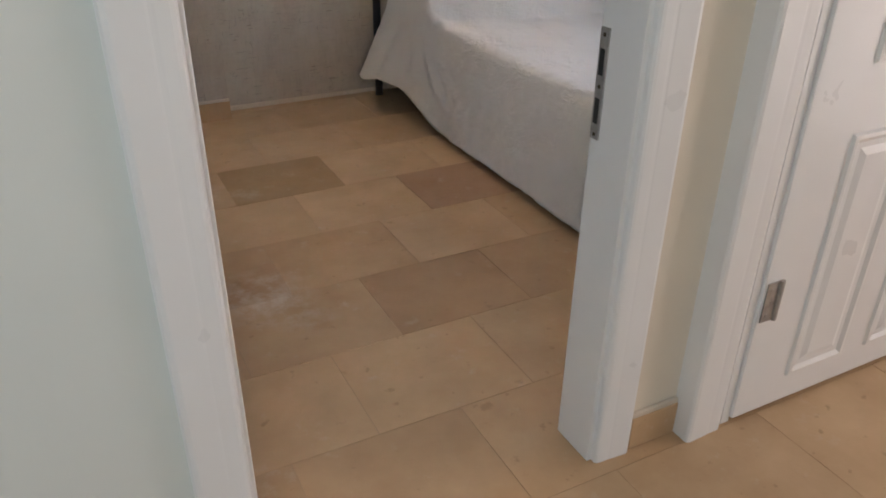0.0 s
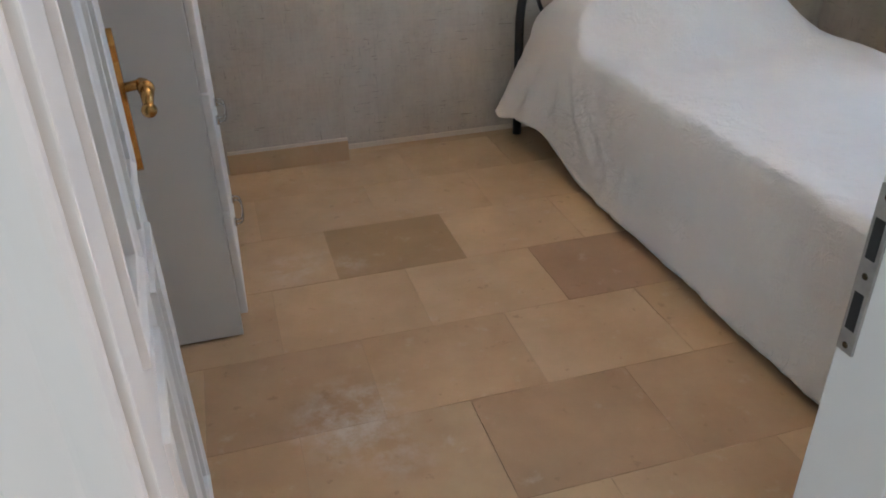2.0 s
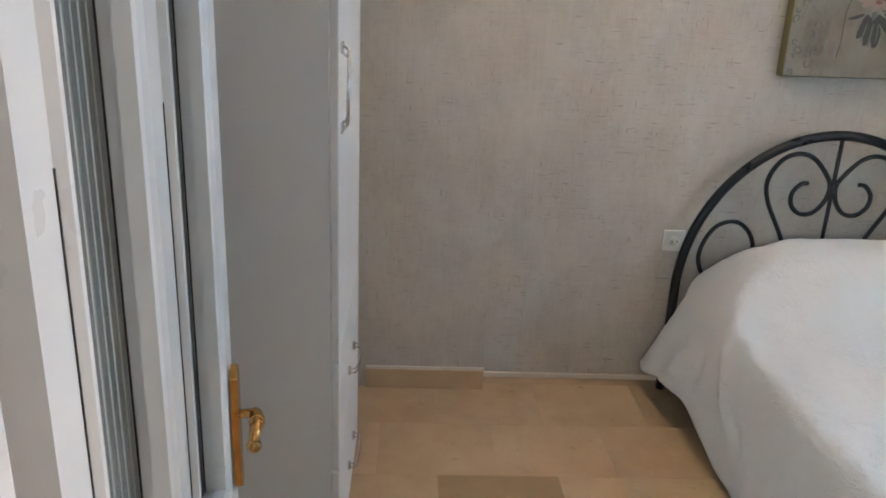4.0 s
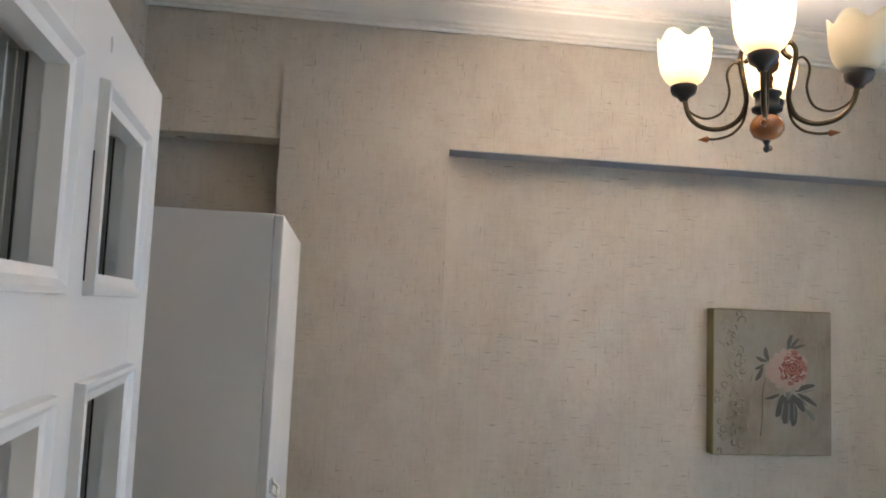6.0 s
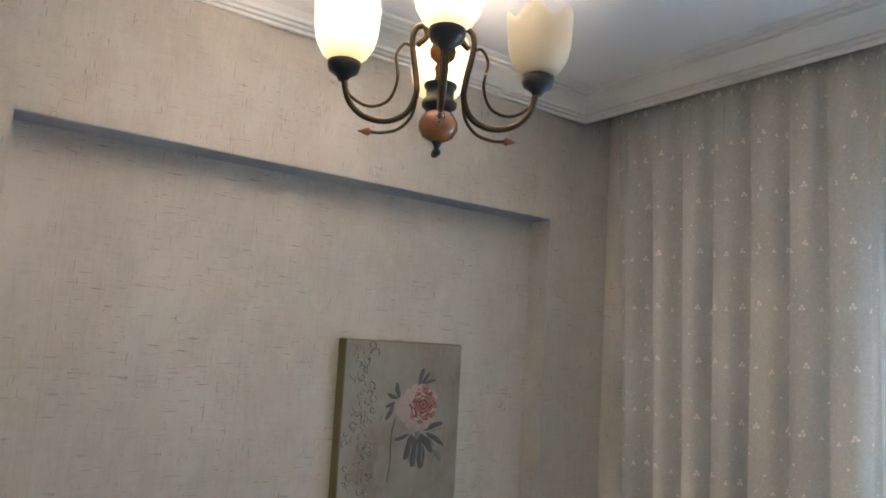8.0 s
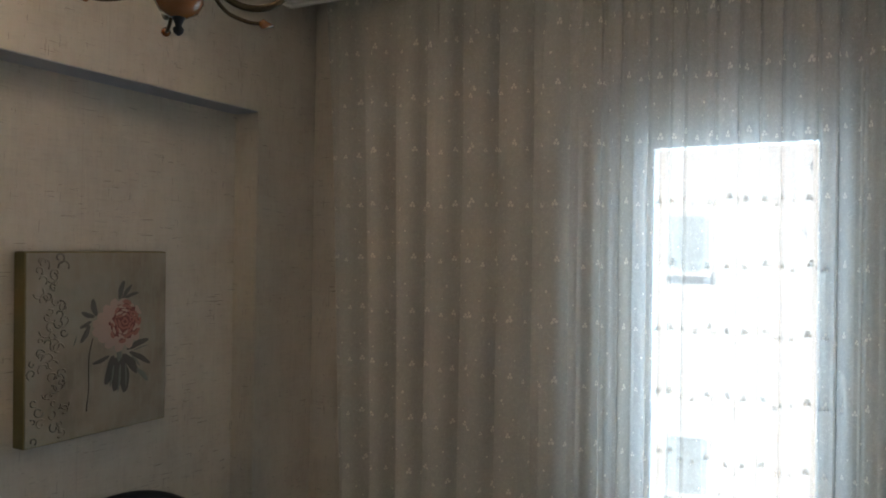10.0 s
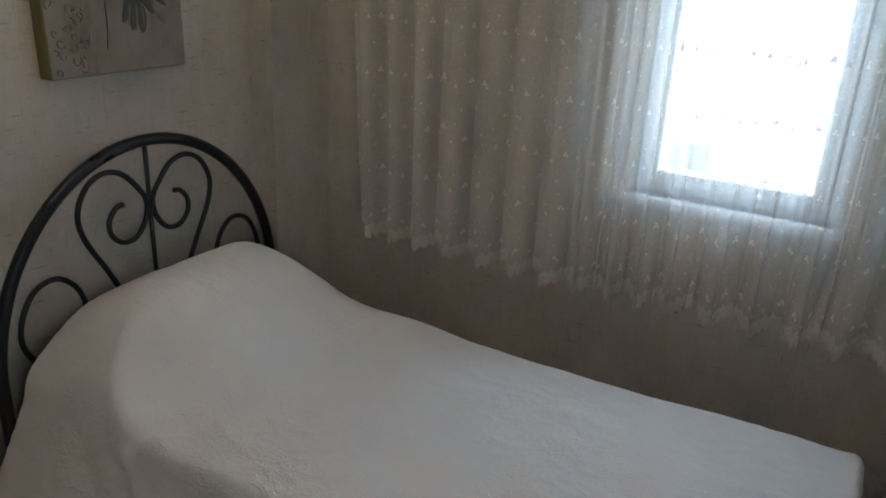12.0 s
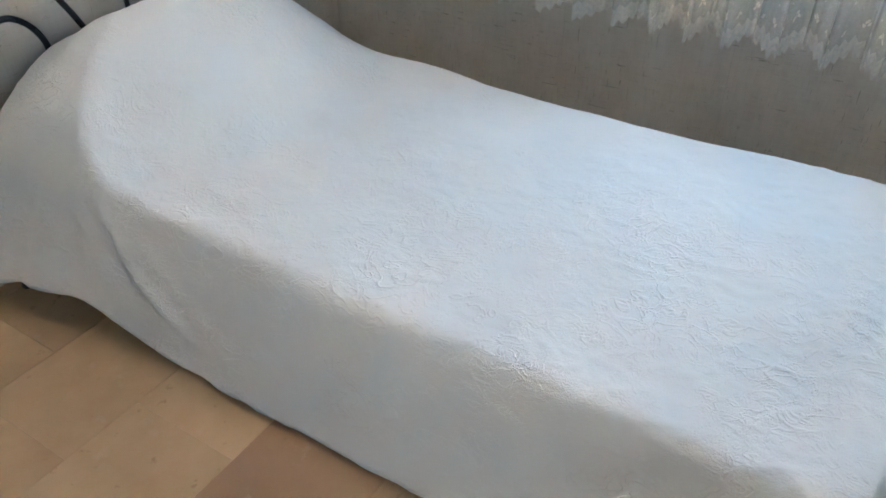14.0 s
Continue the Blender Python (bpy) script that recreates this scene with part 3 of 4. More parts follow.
for (a, b) in COLS:
    leafy("moulding", moulding(a, b, 0.13, 0.655, 0.008), M_WHITE)
    for (c, d) in ROWS_:
        leafy("moulding", moulding(a, b, c, d, 0.009), M_WHITE)
        pane = leafy("pane", slab(a + 0.002, b - 0.002, 0.031, 0.034, c + 0.002, d - 0.002), M_PANE, "clear glass pane")
        pane.visible_shadow = False
        # dark strip painted in for the shadow line between glass and reveal
        leafy("glazing_shadow", slab(b - 0.0024, b - 0.001, 0.0285, 0.0305, c + 0.002, d - 0.002), M_DARK, "dark strip drawing the shadow line beside the glass")
        leafy("moulding_gap", slab(a - 0.0105, a - 0.0088, -0.0012, -0.0001, c + 0.004, d - 0.004 - 0.3 * (d - c)), M_DARK, "dark crack beside the moulding")
        bm = bmesh.new()
        steps = 84
        top = [bm.verts.new((a + 0.003 + (b - a - 0.006) * k / steps, 0.039 + 0.0055 * math.sin(k * 0.75 + 0.3 * math.sin(k * 0.37)), d - 0.004)) for k in range(steps + 1)]
        low = [bm.verts.new((v.co.x, v.co.y, c + 0.004)) for v in top]
        for k in range(steps):
            bm.faces.new((top[k], top[k + 1], low[k + 1], low[k]))
        leafy("pane_curtain", bm, M_PLEAT, "grey pleated voile behind the pane", True)
butt_hinge(leaf, LEAF @ Matrix.Translation((-0.0016, 0.004, 1.699)) @ pose(0, 0, 0, 0, 0, -90), 0.078, 0.030)
butt_hinge(leaf, LEAF @ Matrix.Translation((-0.0016, 0.004, 0.22)) @ pose(0, 0, 0, 0, 0, -90), 0.105, 0.034)
# brass lever on a long plate
bm = bmesh.new()
prof = [(0.0, 0.735), (0.012, 0.742), (0.015, 0.76), (0.013, 0.79), (0.016, 0.83), (0.016, 0.88), (0.013, 0.91), (0.014, 0.935), (0.008, 0.95), (0.0, 0.957)]
rim = [(x, z) for x, z in prof] + [(-x, z) for x, z in prof[-2:0:-1]]
front = [bm.verts.new((0.637 + x * 0.80, -0.011, z)) for x, z in rim]
back = [bm.verts.new((0.637 + x, 0.0, z)) for x, z in rim]
bm.faces.new(front)
for k in range(len(rim)):
    bm.faces.new((front[k], front[(k + 1) % len(rim)], back[(k + 1) % len(rim)], back[k]))
bm.transform(Matrix.Translation((0, -0.004, -0.014)))
backplate = leafy("handle_plate", bm, M_BRASS, "polished brass handle plate")
bm = bmesh.new()
tube(bm, smooth_line([(0.637, -0.003, 0.868), (0.637, -0.022, 0.870), (0.633, -0.034, 0.872), (0.620, -0.040, 0.871), (0.602, -0.041, 0.869), (0.588, -0.040, 0.864), (0.581, -0.039, 0.855)]), lambda t: 0.0075 + 0.003 * math.sin(3.1 * t) * (t > 0.3), 12)
bmesh.ops.create_uvsphere(bm, u_segments=14, v_segments=10, radius=0.0115, matrix=Matrix.Translation((0.579, -0.039, 0.848)))
for x, r in ((0.621, 0.0115), (0.612, 0.0125), (0.603, 0.0115)):
    bmesh.ops.create_uvsphere(bm, u_segments=12, v_segments=8, radius=r, matrix=Matrix.Translation((x, -0.0405, 0.870)) @ Matrix.Diagonal((0.35, 1, 1, 1)))
bm.transform(Matrix.Translation((0, -0.004, -0.014)))
leafy("lever_handle", bm, M_BRASS, "polished brass scrolled lever handle", True)

# the hall's second door, shut
frame_2 = casing("door_frame_2", 1.275, 2.06, 2.06, -0.186, 0.036, 0.10, 0.036)
leaf_2 = empty("door_leaf", 1.345, -0.20, 0.01, "closed white panelled wooden door in the hall", "door")
part("door_stop", slab(1.2965, 1.3195, -0.191, -0.152, 0, 2.04), M_WHITE, frame_2)
part("slab", slab(1.321, 2.03, -0.199, -0.1875, 0.012, 2.03, 0.003), M_WHITE, leaf_2)
for a, b in ((1.462, 1.645), (1.725, 1.91)):
    for c, d in ((0.085, 0.665), (0.80, 1.90)):
        bm = bmesh.new()
        rows = []
        prof = ((0.0, 0.0), (0.004, 0.006), (0.012, 0.007), (0.022, 0.001), (0.034, 0.001), (0.050, 0.006))
        for x, z, sx, sz in ((a, c, 1, 1), (b, c, -1, 1), (b, d, -1, -1), (a, d, 1, -1)):
            rows.append([bm.verts.new((x + sx * p, -0.199 - h, z + sz * p)) for p, h in prof])
        for i in range(4):
            for k in range(len(prof) - 1):
                bm.faces.new((rows[i][k], rows[(i + 1) % 4][k], rows[(i + 1) % 4][k + 1], rows[i][k + 1]))
        bm.faces.new([r[-1] for r in rows])
        part("raised_panel", bm, M_WHITE, leaf_2)
butt_hinge(leaf_2, Matrix.Translation((1.360, -0.2015, 0.272)), 0.095, 0.034, True)
butt_hinge(leaf_2, Matrix.Translation((1.360, -0.2015, 1.70)), 0.095, 0.034, True)

# ---- window ----
y0, y1, z0, z1 = WIN
window = empty("window_1", 3.05, (y0 + y1) / 2, z0, "white plastic window with one clear pane and a sill", "window", kind="structure")
for a, b, c, d in ((y0, y0 + 0.035, z0, z1), (y1 - 0.035, y1, z0, z1), (y0 + 0.035, y1 - 0.035, z0, z0 + 0.035), (y0 + 0.035, y1 - 0.035, z1 - 0.035, z1)):
    part("window_frame", slab(3.02, 3.09, a, b, c, d, 0.004), M_PVC, window)
for a, b, c, d in ((y0 + 0.030, y0 + 0.075, z0 + 0.03, z1 - 0.03), (y1 - 0.075, y1 - 0.030, z0 + 0.03, z1 - 0.03), (y0 + 0.075, y1 - 0.075, z0 + 0.03, z0 + 0.072), (y0 + 0.075, y1 - 0.075, z1 - 0.072, z1 - 0.03)):
    part("sash", slab(3.0, 3.07, a, b, c, d, 0.006), M_PVC, window)
pane = part("pane", slab(3.035, 3.041, y0 + 0.07, y1 - 0.07, z0 + 0.07, z1 - 0.07), M_PANE, window)
pane.visible_shadow = False
part("window_sill", slab(EAST - 0.035, 3.02, y0 - 0.03, y1 + 0.03, z0 - 0.03, z0, 0.006), M_PVC, window, "white window sill")
bm = slab(2.985, 3.0, 0.455, 0.485, 1.48, 1.54, 0.003)
grip = slab(-0.008, 0.008, -0.011, 0.011, -0.11, 0.012, 0.005)
grip.transform(Matrix.Translation((2.972, 0.47, 1.515)) @ Matrix.Rotation(radians(-38), 4, "X"))
me = bpy.data.meshes.new("tmp")
grip.to_mesh(me)
bm.from_mesh(me)
part("window_handle", bm, M_PVC, window, "white turned window handle")

# ---- curtain ----
bm = bmesh.new()
uvl = bm.loops.layers.uv.new("UVMap")
N, ZS = 1100, 46
CUR0, CUR1 = 2.105, -0.02
arc, last, cols = 0.0, None, []
phase = 0.0
for i in range(N + 1):
    t = i / N
    y = CUR0 + (CUR1 - CUR0) * t
    phase += (2 * math.pi / 0.122) * ((CUR0 - CUR1) / N) * (1 + 0.35 * noise.noise((y * 6, 0.3, 0)))
    amp = 0.042 + 0.012 * noise.noise((y * 5, 2.0, 0))
    fold = math.sin(phase)
    calm = ease(0.25, 0.45, y) * (1 - ease(1.02, 1.25, y))      # the cloth hangs flatter across the window
    flat = math.tanh(2.6 * fold + 0.5 * math.sin(3 * phase + 4 * y)) / math.tanh(2.6)
    dx = 0.80 * amp * (1 - 0.40 * calm) * (flat + 0.18 * math.sin(2 * phase + 0.8))
    dx -= 0.030 * calm * max(0.0, math.cos(2 * math.pi * y / 0.064 + 2.2 * noise.noise((y * 9, 7.0, 0)))) ** 12     # narrow pinched pleats
    dy = -(0.023 + 0.008 * noise.noise((y * 7, 4.0, 0))) * (1 - 0.85 * calm) * math.sin(2 * phase + 0.5)
    col = []
    for j in range(ZS + 1):
        s = j / ZS
        lift = (1 - s) ** 6 * (0.016 * (1 + fold) + 0.020 * abs(((arc * 30) % 1.0) * 2 - 1))
        low = 0.566 + 0.018 * ease(1.3, 2.1, y)
        z = low + lift + (2.775 - low) * s
        k = 1.0 - 0.35 * ease(0.75, 1.0, s)
        sway = 0.010 * noise.noise((y * 3, z * 0.8, 5))
        col.append(Vector((2.862 + dx * k + sway, min(2.27, y + dy * k + (0.098 * s - 0.012) * ease(1.75, 2.1, y)), z)))
    if last:
        arc += (col[5] - last[5]).length
    last = col
    cols.append((arc, [bm.verts.new(c) for c in col]))
for (u0, a), (u1, b) in zip(cols, cols[1:]):
    for j in range(ZS):
        f = bm.faces.new((a[j], b[j], b[j + 1], a[j + 1]))
        f.smooth = True
        for loop, (u, v) in zip(f.loops, ((u0, j), (u1, j), (u1, j + 1), (u0, j + 1))):
            loop[uvl].uv = (u, v / ZS * 2.235)
curtain = empty("sheer_curtain", 2.862, 1.05, 0.59, "sheer cream voile curtain with embroidered dots, hanging in folds", "curtain")
part("voile", bm, M_SHEER, curtain, smooth=True)
rail = slab(2.835, 2.885, 0.0, 2.25, 2.775, 2.795, 0.003)
part("curtain_rail", rail, M_PVC, curtain, "white ceiling curtain rail")

# ---- bed ----
HX = 2.078                                    # middle of the headboard
HY = 2.322
bed = empty("bed", HX, 1.28, 0, "single black wrought iron bed frame with an arched scrolled headboard", "bed")
arch = [(HX - 0.547, HY, 0.0), (HX - 0.547, HY, 0.2), (HX - 0.547, HY, 0.44)]
arch += [(HX - 0.547 * math.cos(a), HY, 0.44 + 0.618 * math.sin(a)) for a in (radians(d) for d in range(6, 176, 6))]
arch += [(HX + 0.547, HY, 0.44), (HX + 0.547, HY, 0.2), (HX + 0.547, HY, 0.0)]
part("arch", tube(bmesh.new(), smooth_line(arch, 3), 0.0185, 14), M_IRON, bed, smooth=True)
part("centre_rod", tube(bmesh.new(), [(HX, HY, 0.30), (HX, HY, 1.045)], 0.0075), M_IRON, bed, smooth=True)
bm = bmesh.new()
bmesh.ops.create_uvsphere(bm, u_segments=14, v_segments=10, radius=0.016, matrix=Matrix.Translation((HX, HY, 0.866)) @ Matrix.Diagonal((1, 1, 1.7, 1)))
part("collar", bm, M_IRON, bed, smooth=True)
for s in (-1, 1):
    scroll = [(-0.115, 0.40), (-0.125, 0.56), (-0.170, 0.67), (-0.240, 0.800), (-0.254, 0.885), (-0.215, 0.958), (-0.152, 0.986), (-0.090, 0.968), (-0.035, 0.910), (-0.012, 0.866), (-0.022, 0.806), (-0.062, 0.760), (-0.112, 0.757), (-0.148, 0.790), (-0.152, 0.835), (-0.125, 0.870), (-0.098, 0.876)]
    part("scroll", tube(bmesh.new(), smooth_line([(HX - s * x, HY, z) for x, z in scroll], 6), 0.0085), M_IRON, bed, smooth=True)
    hook = [(-0.300, 0.42), (-0.265, 0.58), (-0.285, 0.665), (-0.345, 0.715), (-0.415, 0.700), (-0.460, 0.635), (-0.472, 0.56), (-0.44, 0.49), (-0.395, 0.475), (-0.362, 0.50), (-0.360, 0.54)]
    part("side_scroll", tube(bmesh.new(), smooth_line([(HX - s * x, HY, z) for x, z in hook], 6), 0.0085), M_IRON, bed, smooth=True)
    bm = bmesh.new()
    bmesh.ops.create_uvsphere(bm, u_segments=12, v_segments=8, radius=0.011, matrix=Matrix.Translation((HX - s * -0.358, HY - 0.004, 0.552)))
    part("finial", bm, M_BRASS, bed, "small brass finial", True)
    part("side_rail", slab(HX + s * 0.475 - 0.015, HX + s * 0.475 + 0.015, 0.28, HY - 0.02, 0.15, 0.20, 0.004), M_IRON, bed)
    part("foot_leg", tube(bmesh.new(), [(HX + s * 0.475, 0.29, 0), (HX + s * 0.475, 0.29, 0.2)], 0.016, 12), M_IRON, bed, smooth=True)
part("cross_rail", slab(HX - 0.49, HX + 0.49, 0.275, 0.305, 0.15, 0.20, 0.004), M_IRON, bed)
part("cross_rail", slab(HX - 0.51, HX + 0.51, HY - 0.02, HY + 0.01, 0.16, 0.20, 0.004), M_IRON, bed)
for k in range(9):
    y = 0.42 + k * 0.21
    part("slat", slab(HX - 0.46, HX + 0.46, y, y + 0.06, 0.19, 0.205), M_IRON, bed)

mattress = finish("mattress", slab(HX - 0.475, HX + 0.475, 0.275, 2.27, 0.206, 0.425, 0.04), M_MATTRESS)
tagged(mattress, "single mattress under a white bedspread", "mattress")

WX, EX = 1.565, 2.565                         # the bed top's two long edges
FOOT = 0.245


def cover_top(x, y):
    """Height of the bedspread's upper side, with the pillow's swell at the head."""
    y_in = y - 0.15 * (1 - ease(WX, WX + 0.38, x)) * (1 - ease(1.95, 2.15, y))
    swell = 0.55 * ease(1.62, 2.06, y_in) + 0.45 * min(1, max(0, (y_in - 1.68) / 0.40))
    west = 1 - (1 - min(1, max(0, (x - WX + 0.02) / 0.36))) ** 2.0
    gap = max(0.0, 0.14 - abs(swell - west)) / 0.14
    swell, west = min(swell, west) - 0.035 * gap * gap * min(1, 4 * min(swell, west)), 1 - 0.30 * ease(2.10, 2.30, y)
    east = 1 - (1 - min(1, max(0, (EX + 0.01 - x) / 0.34))) ** 1.7
    z = 0.447 + 0.285 * swell * west * east
    z -= 0.012 * ease(2.2, 2.5, x) * ease(0.5, 0.8, y) * (1 - ease(1.35, 1.6, y))
    z += 0.006 * noise.noise((x * 3.1, y * 2.3, 1.0)) + 0.0035 * noise.noise((x * 11, y * 7, 4.0))
    z += 0.010 * ease(1.3, 1.7, y) * (1 - ease(1.85, 2.1, y)) * noise.noise((x * 8, y * 5, 7.0))
    return z


def crumple(x, y):
    """Low wrinkles in the cloth, most of them towards the foot and along the room side."""
    a = noise.noise((x * 13 + 1.4 * noise.noise((x * 6, y * 6, 2)), y * 10, 12.0))
    b = noise.noise((x * 24, y * 19 + noise.noise((x * 9, y * 9, 5)), 15.0))
    more = 0.35 + 0.65 * max(1 - ease(0.25, 0.75, y), 1 - ease(WX, WX + 0.22, x))
    return more * (0.0042 * (1 - abs(a)) ** 5 + 0.0026 * (1 - abs(b)) ** 5 - 0.002)


def hem(y):
    return 0.028 + 0.105 * ease(1.62, 2.0, y) - 0.02 * ease(2.05, 2.25, y) + 0.008 * noise.noise((y * 4, 0, 9)) * ease(0.9, 1.8, y) + 0.010 * math.sin(y * 19) * ease(1.75, 2.0, y)


def spread_row(y):
    row = []
    for k in range(9):                         # down the window side
        t = k / 8
        row.append(Vector((EX + 0.012 - 0.012 * t, y, 0.24 + (cover_top(EX, y) - 0.03 - 0.24) * t)))
    n = 150
    for k in range(n + 1):                     # over the top
        t = k / n
        x = EX + (WX - EX) * t
        edge, turn = ((1 - t) * (EX - WX), 0.046) if t > 0.5 else (t * (EX - WX), 0.014)
        drop = turn * (1 - math.sqrt(max(0.0, 1 - (1 - edge / turn) ** 2))) if edge < turn else 0
        row.append(Vector((x, y, cover_top(x, y) - drop + crumple(x, y))))
    top = row[-1].z
    low = hem(y)
    head = ease(1.75, 2.2, y)
    for k in range(1, 27):                     # down the room side
        t = k / 26
        out = 0.012 * math.sin(t * 1.6) + 0.028 * t + 0.085 * head * t ** 1.3
        fold = (0.011 * math.sin(y * 24 + 1.5 * math.sin(y * 9)) * ease(1.5, 1.8, y) + 0.009 * noise.noise((y * 4.5, t * 1.2, 3)) + 0.005 * noise.noise((y * 14, t * 5, 6))) * ease(0.0, 0.5, t) - 0.0035 * (1 - abs(noise.noise((y * 12, t * 7, 21)))) ** 4 * ease(0.0, 0.15, t)
        for start, lean, size in ((1.88, 0.34, 0.020), (1.80, 0.42, 0.009), (1.99, 0.16, 0.012)):
            fold -= size * math.exp(-((y - start + lean * t) / 0.045) ** 2) * math.sin(min(1, t * 1.25) * 3.1) ** 0.7
        row.append(Vector((WX - out + fold, y + 0.05 * head * t, top + (low - top) * t)))
    return row


ys = [FOOT + (2.285 - FOOT) * (k / 280) for k in range(281)]
bm = bmesh.new()
rows = []
for k in range(5):                             # the rolled edge at the foot
    t = k / 5
    base = spread_row(FOOT)
    for p in base:
        wave = 0.5 + 0.5 * noise.noise((p.x * 9, p.z * 5, 2))
        p.y -= 0.030 * math.sin(t * 1.5708 + 1.5708) + 0.010 * (1 - t) * noise.noise((p.x * 13, p.z * 9, 8))
        p.z -= (0.080 * (1 - t) ** 1.6) * (0.6 + 0.8 * wave) * (1 if p.z > 0.38 else 0.2)
    rows.append(base)
# the flap of the room side runs a little past the foot
for k, row in enumerate(rows):
    for p in row[-26:]:
        s = max(0.0, min(1.0, (0.425 - p.z) / 0.40))
        p.y -= (1 - k / 5) * (0.088 * math.sin(math.pi * min(1.0, s / 0.72)) ** 0.8 + 0.015 * s)
        p.x += (1 - k / 5) * 0.03 * s
rows += [spread_row(y) for y in ys]
for row in rows[:42]:                          # the corner at the foot is rounded off
    for p in row:
        if p.z > 0.36 and p.x < WX + 0.12:
            near = max(0.0, 1 - max(0.0, p.x - WX) / 0.12) ** 2
            p.y += 0.060 * near * max(0.0, 1 - (p.y - FOOT + 0.03) / 0.25) * ease(0.36, 0.42, p.z)
verts = [[bm.verts.new(p) for p in row] for row in rows]
for a, b in zip(verts, verts[1:]):
    for k in range(len(a) - 1):
        bm.faces.new((a[k], a[k + 1], b[k + 1], b[k]))
spread = finish("bedspread", bm, M_SPREAD, smooth=True)
tagged(spread, "white crinkled cotton bedspread draped over the bed and pillow", "bedspread")
thick = spread.modifiers.new("thickness", "SOLIDIFY")
thick.thickness, thick.offset = 0.004, -1.0

# mauve voile valance at the foot
bm = bmesh.new()
rows = []
for i in range(121):
    t = i / 120
    x = WX + 0.012 + (EX + 0.018 - WX) * t
    row = []
    for j in range(17):
        s = j / 16
        wave = 0.018 * math.sin(t * 31 + math.sin(t * 9)) * s + 0.012 * math.sin(t * 13 + 2)
        corner = 0.05 * ease(0.86, 1.0, t) * math.sin(min(1, s * 2.4) * 3.14) ** 2
        row.append(bm.verts.new((x + 0.04 * s * ease(0.9, 1, t), FOOT + 0.004 - 0.110 * s ** 0.7 - 1.3 * abs(wave) - corner, 0.428 + (0.075 + 0.02 * math.sin(t * 22) - 0.428) * s)))
    rows.append(row)
for a, b in zip(rows, rows[1:]):
    for k in range(16):
        bm.faces.new((a[k], a[k + 1], b[k + 1], b[k]))
tagged(finish("bed_valance", bm, M_SHEET, smooth=True), "thin mauve voile sheet hanging over the foot of the bed", "valance")

# ---- wardrobe ----
wardrobe = empty("wardrobe", 0.04, 1.45, 0, "tall narrow white laminate wardrobe with one door and two drawers", "wardrobe")
W0, W1, WF = 1.185, 1.84, 0.308
part("side_panel", slab(WEST + 0.012, WF, W0, W0 + 0.018, 0.005, 1.912, 0.001), M_LAMINATE, wardrobe)
part("side_panel", slab(WEST + 0.012, WF, W1 - 0.018, W1, 0.005, 1.912, 0.001), M_LAMINATE, wardrobe)
part("top_panel", slab(WEST + 0.012, WF, W0 + 0.018, W1 - 0.018, 1.892, 1.911, 0.001), M_LAMINATE, wardrobe)
part("base_panel", slab(WEST + 0.012, WF, W0 + 0.018, W1 - 0.018, 0.06, 0.078), M_LAMINATE, wardrobe)
part("back_panel", slab(WEST + 0.004, WEST + 0.012, W0, W1, 0.022, 1.911), M_LAMINATE, wardrobe)
part("plinth", slab(WF - 0.03, WF - 0.012, W0 + 0.018, W1 - 0.018, 0.0, 0.06), M_LAMINATE, wardrobe)


def wire_pull(owner, x, y, z0_, z1_):
    """A flat handle of two upright wires joined by slanted ends."""
    bm = bmesh.new()
    for d, up in ((-0.014, 0.0), (0.014, 0.012)):
        tube(bm, [(x + 0.014, y + d, z0_ + up + 0.012), (x + 0.017, y + d, z1_ + up - 0.012)], 0.0030, 8)
    for z, k in ((z0_, 1), (z1_, -1)):
        tube(bm, smooth_line([(x, y - 0.014, z), (x + 0.014, y - 0.013, z + k * 0.012), (x + 0.015, y, z + 0.006 + k * 0.014), (x + 0.014, y + 0.014, z + 0.012 + k * 0.012), (x, y + 0.014, z + 0.012)], 4), 0.0030, 8)
        box(bm, x - 0.001, x + 0.005, y - 0.019, y + 0.019, z - 0.006, z + 0.018, 0.002)
    sub("handle", bm, M_CHROME, owner, "chrome handle of two upright wires", True)


def bar_pull(owner, x, y0_, y1_, z):
    bm = bmesh.new()
    for d in (-0.006, 0.006):
        tube(bm, smooth_line([(x, y0_, z + d), (x + 0.022, y0_ + 0.006, z + d), (x + 0.028, (y0_ + y1_) / 2, z + d), (x + 0.022, y1_ - 0.006, z + d), (x, y1_, z + d)], 5), 0.0026, 8)
    for y in (y0_, y1_):
        box(bm, x - 0.001, x + 0.008, y - 0.007, y + 0.007, z - 0.011, z + 0.011, 0.002)
    sub("handle", bm, M_CHROME, owner, "bowed chrome wire handle", True)


front = part("wardrobe_door", slab(WF + 0.0006, WF + 0.020, W0 + 0.001, W1 - 0.001, 0.666, 1.910, 0.003), M_LAMINATE, wardrobe)
wire_pull(front, WF + 0.020, W0 + 0.055, 1.205, 1.375)
for a, b in ((0.368, 0.662), (0.068, 0.362)):
    drawer = part("drawer_front", slab(WF + 0.0006, WF + 0.021, W0 + 0.002, W1 - 0.002, a, b, 0.004), M_LAMINATE, wardrobe)
    bar_pull(drawer, WF + 0.021, W0 + 0.25, W1 - 0.25, (a + b) / 2)

# ---- picture ----
PY, PX0, PX1, PZ0, PZ1 = 2.345, 1.812, 2.284, 1.264, 1.796
picture = empty("canvas_picture", (PX0 + PX1) / 2, PY, PZ0, "unframed canvas painting of a pink rose on grey-green", "painting")
TILT = Matrix.Translation((2.03, PY, 1.52)) @ Matrix.Rotation(radians(-0.6), 4, "Y") @ Matrix.Translation((-2.03, -PY, -1.52))


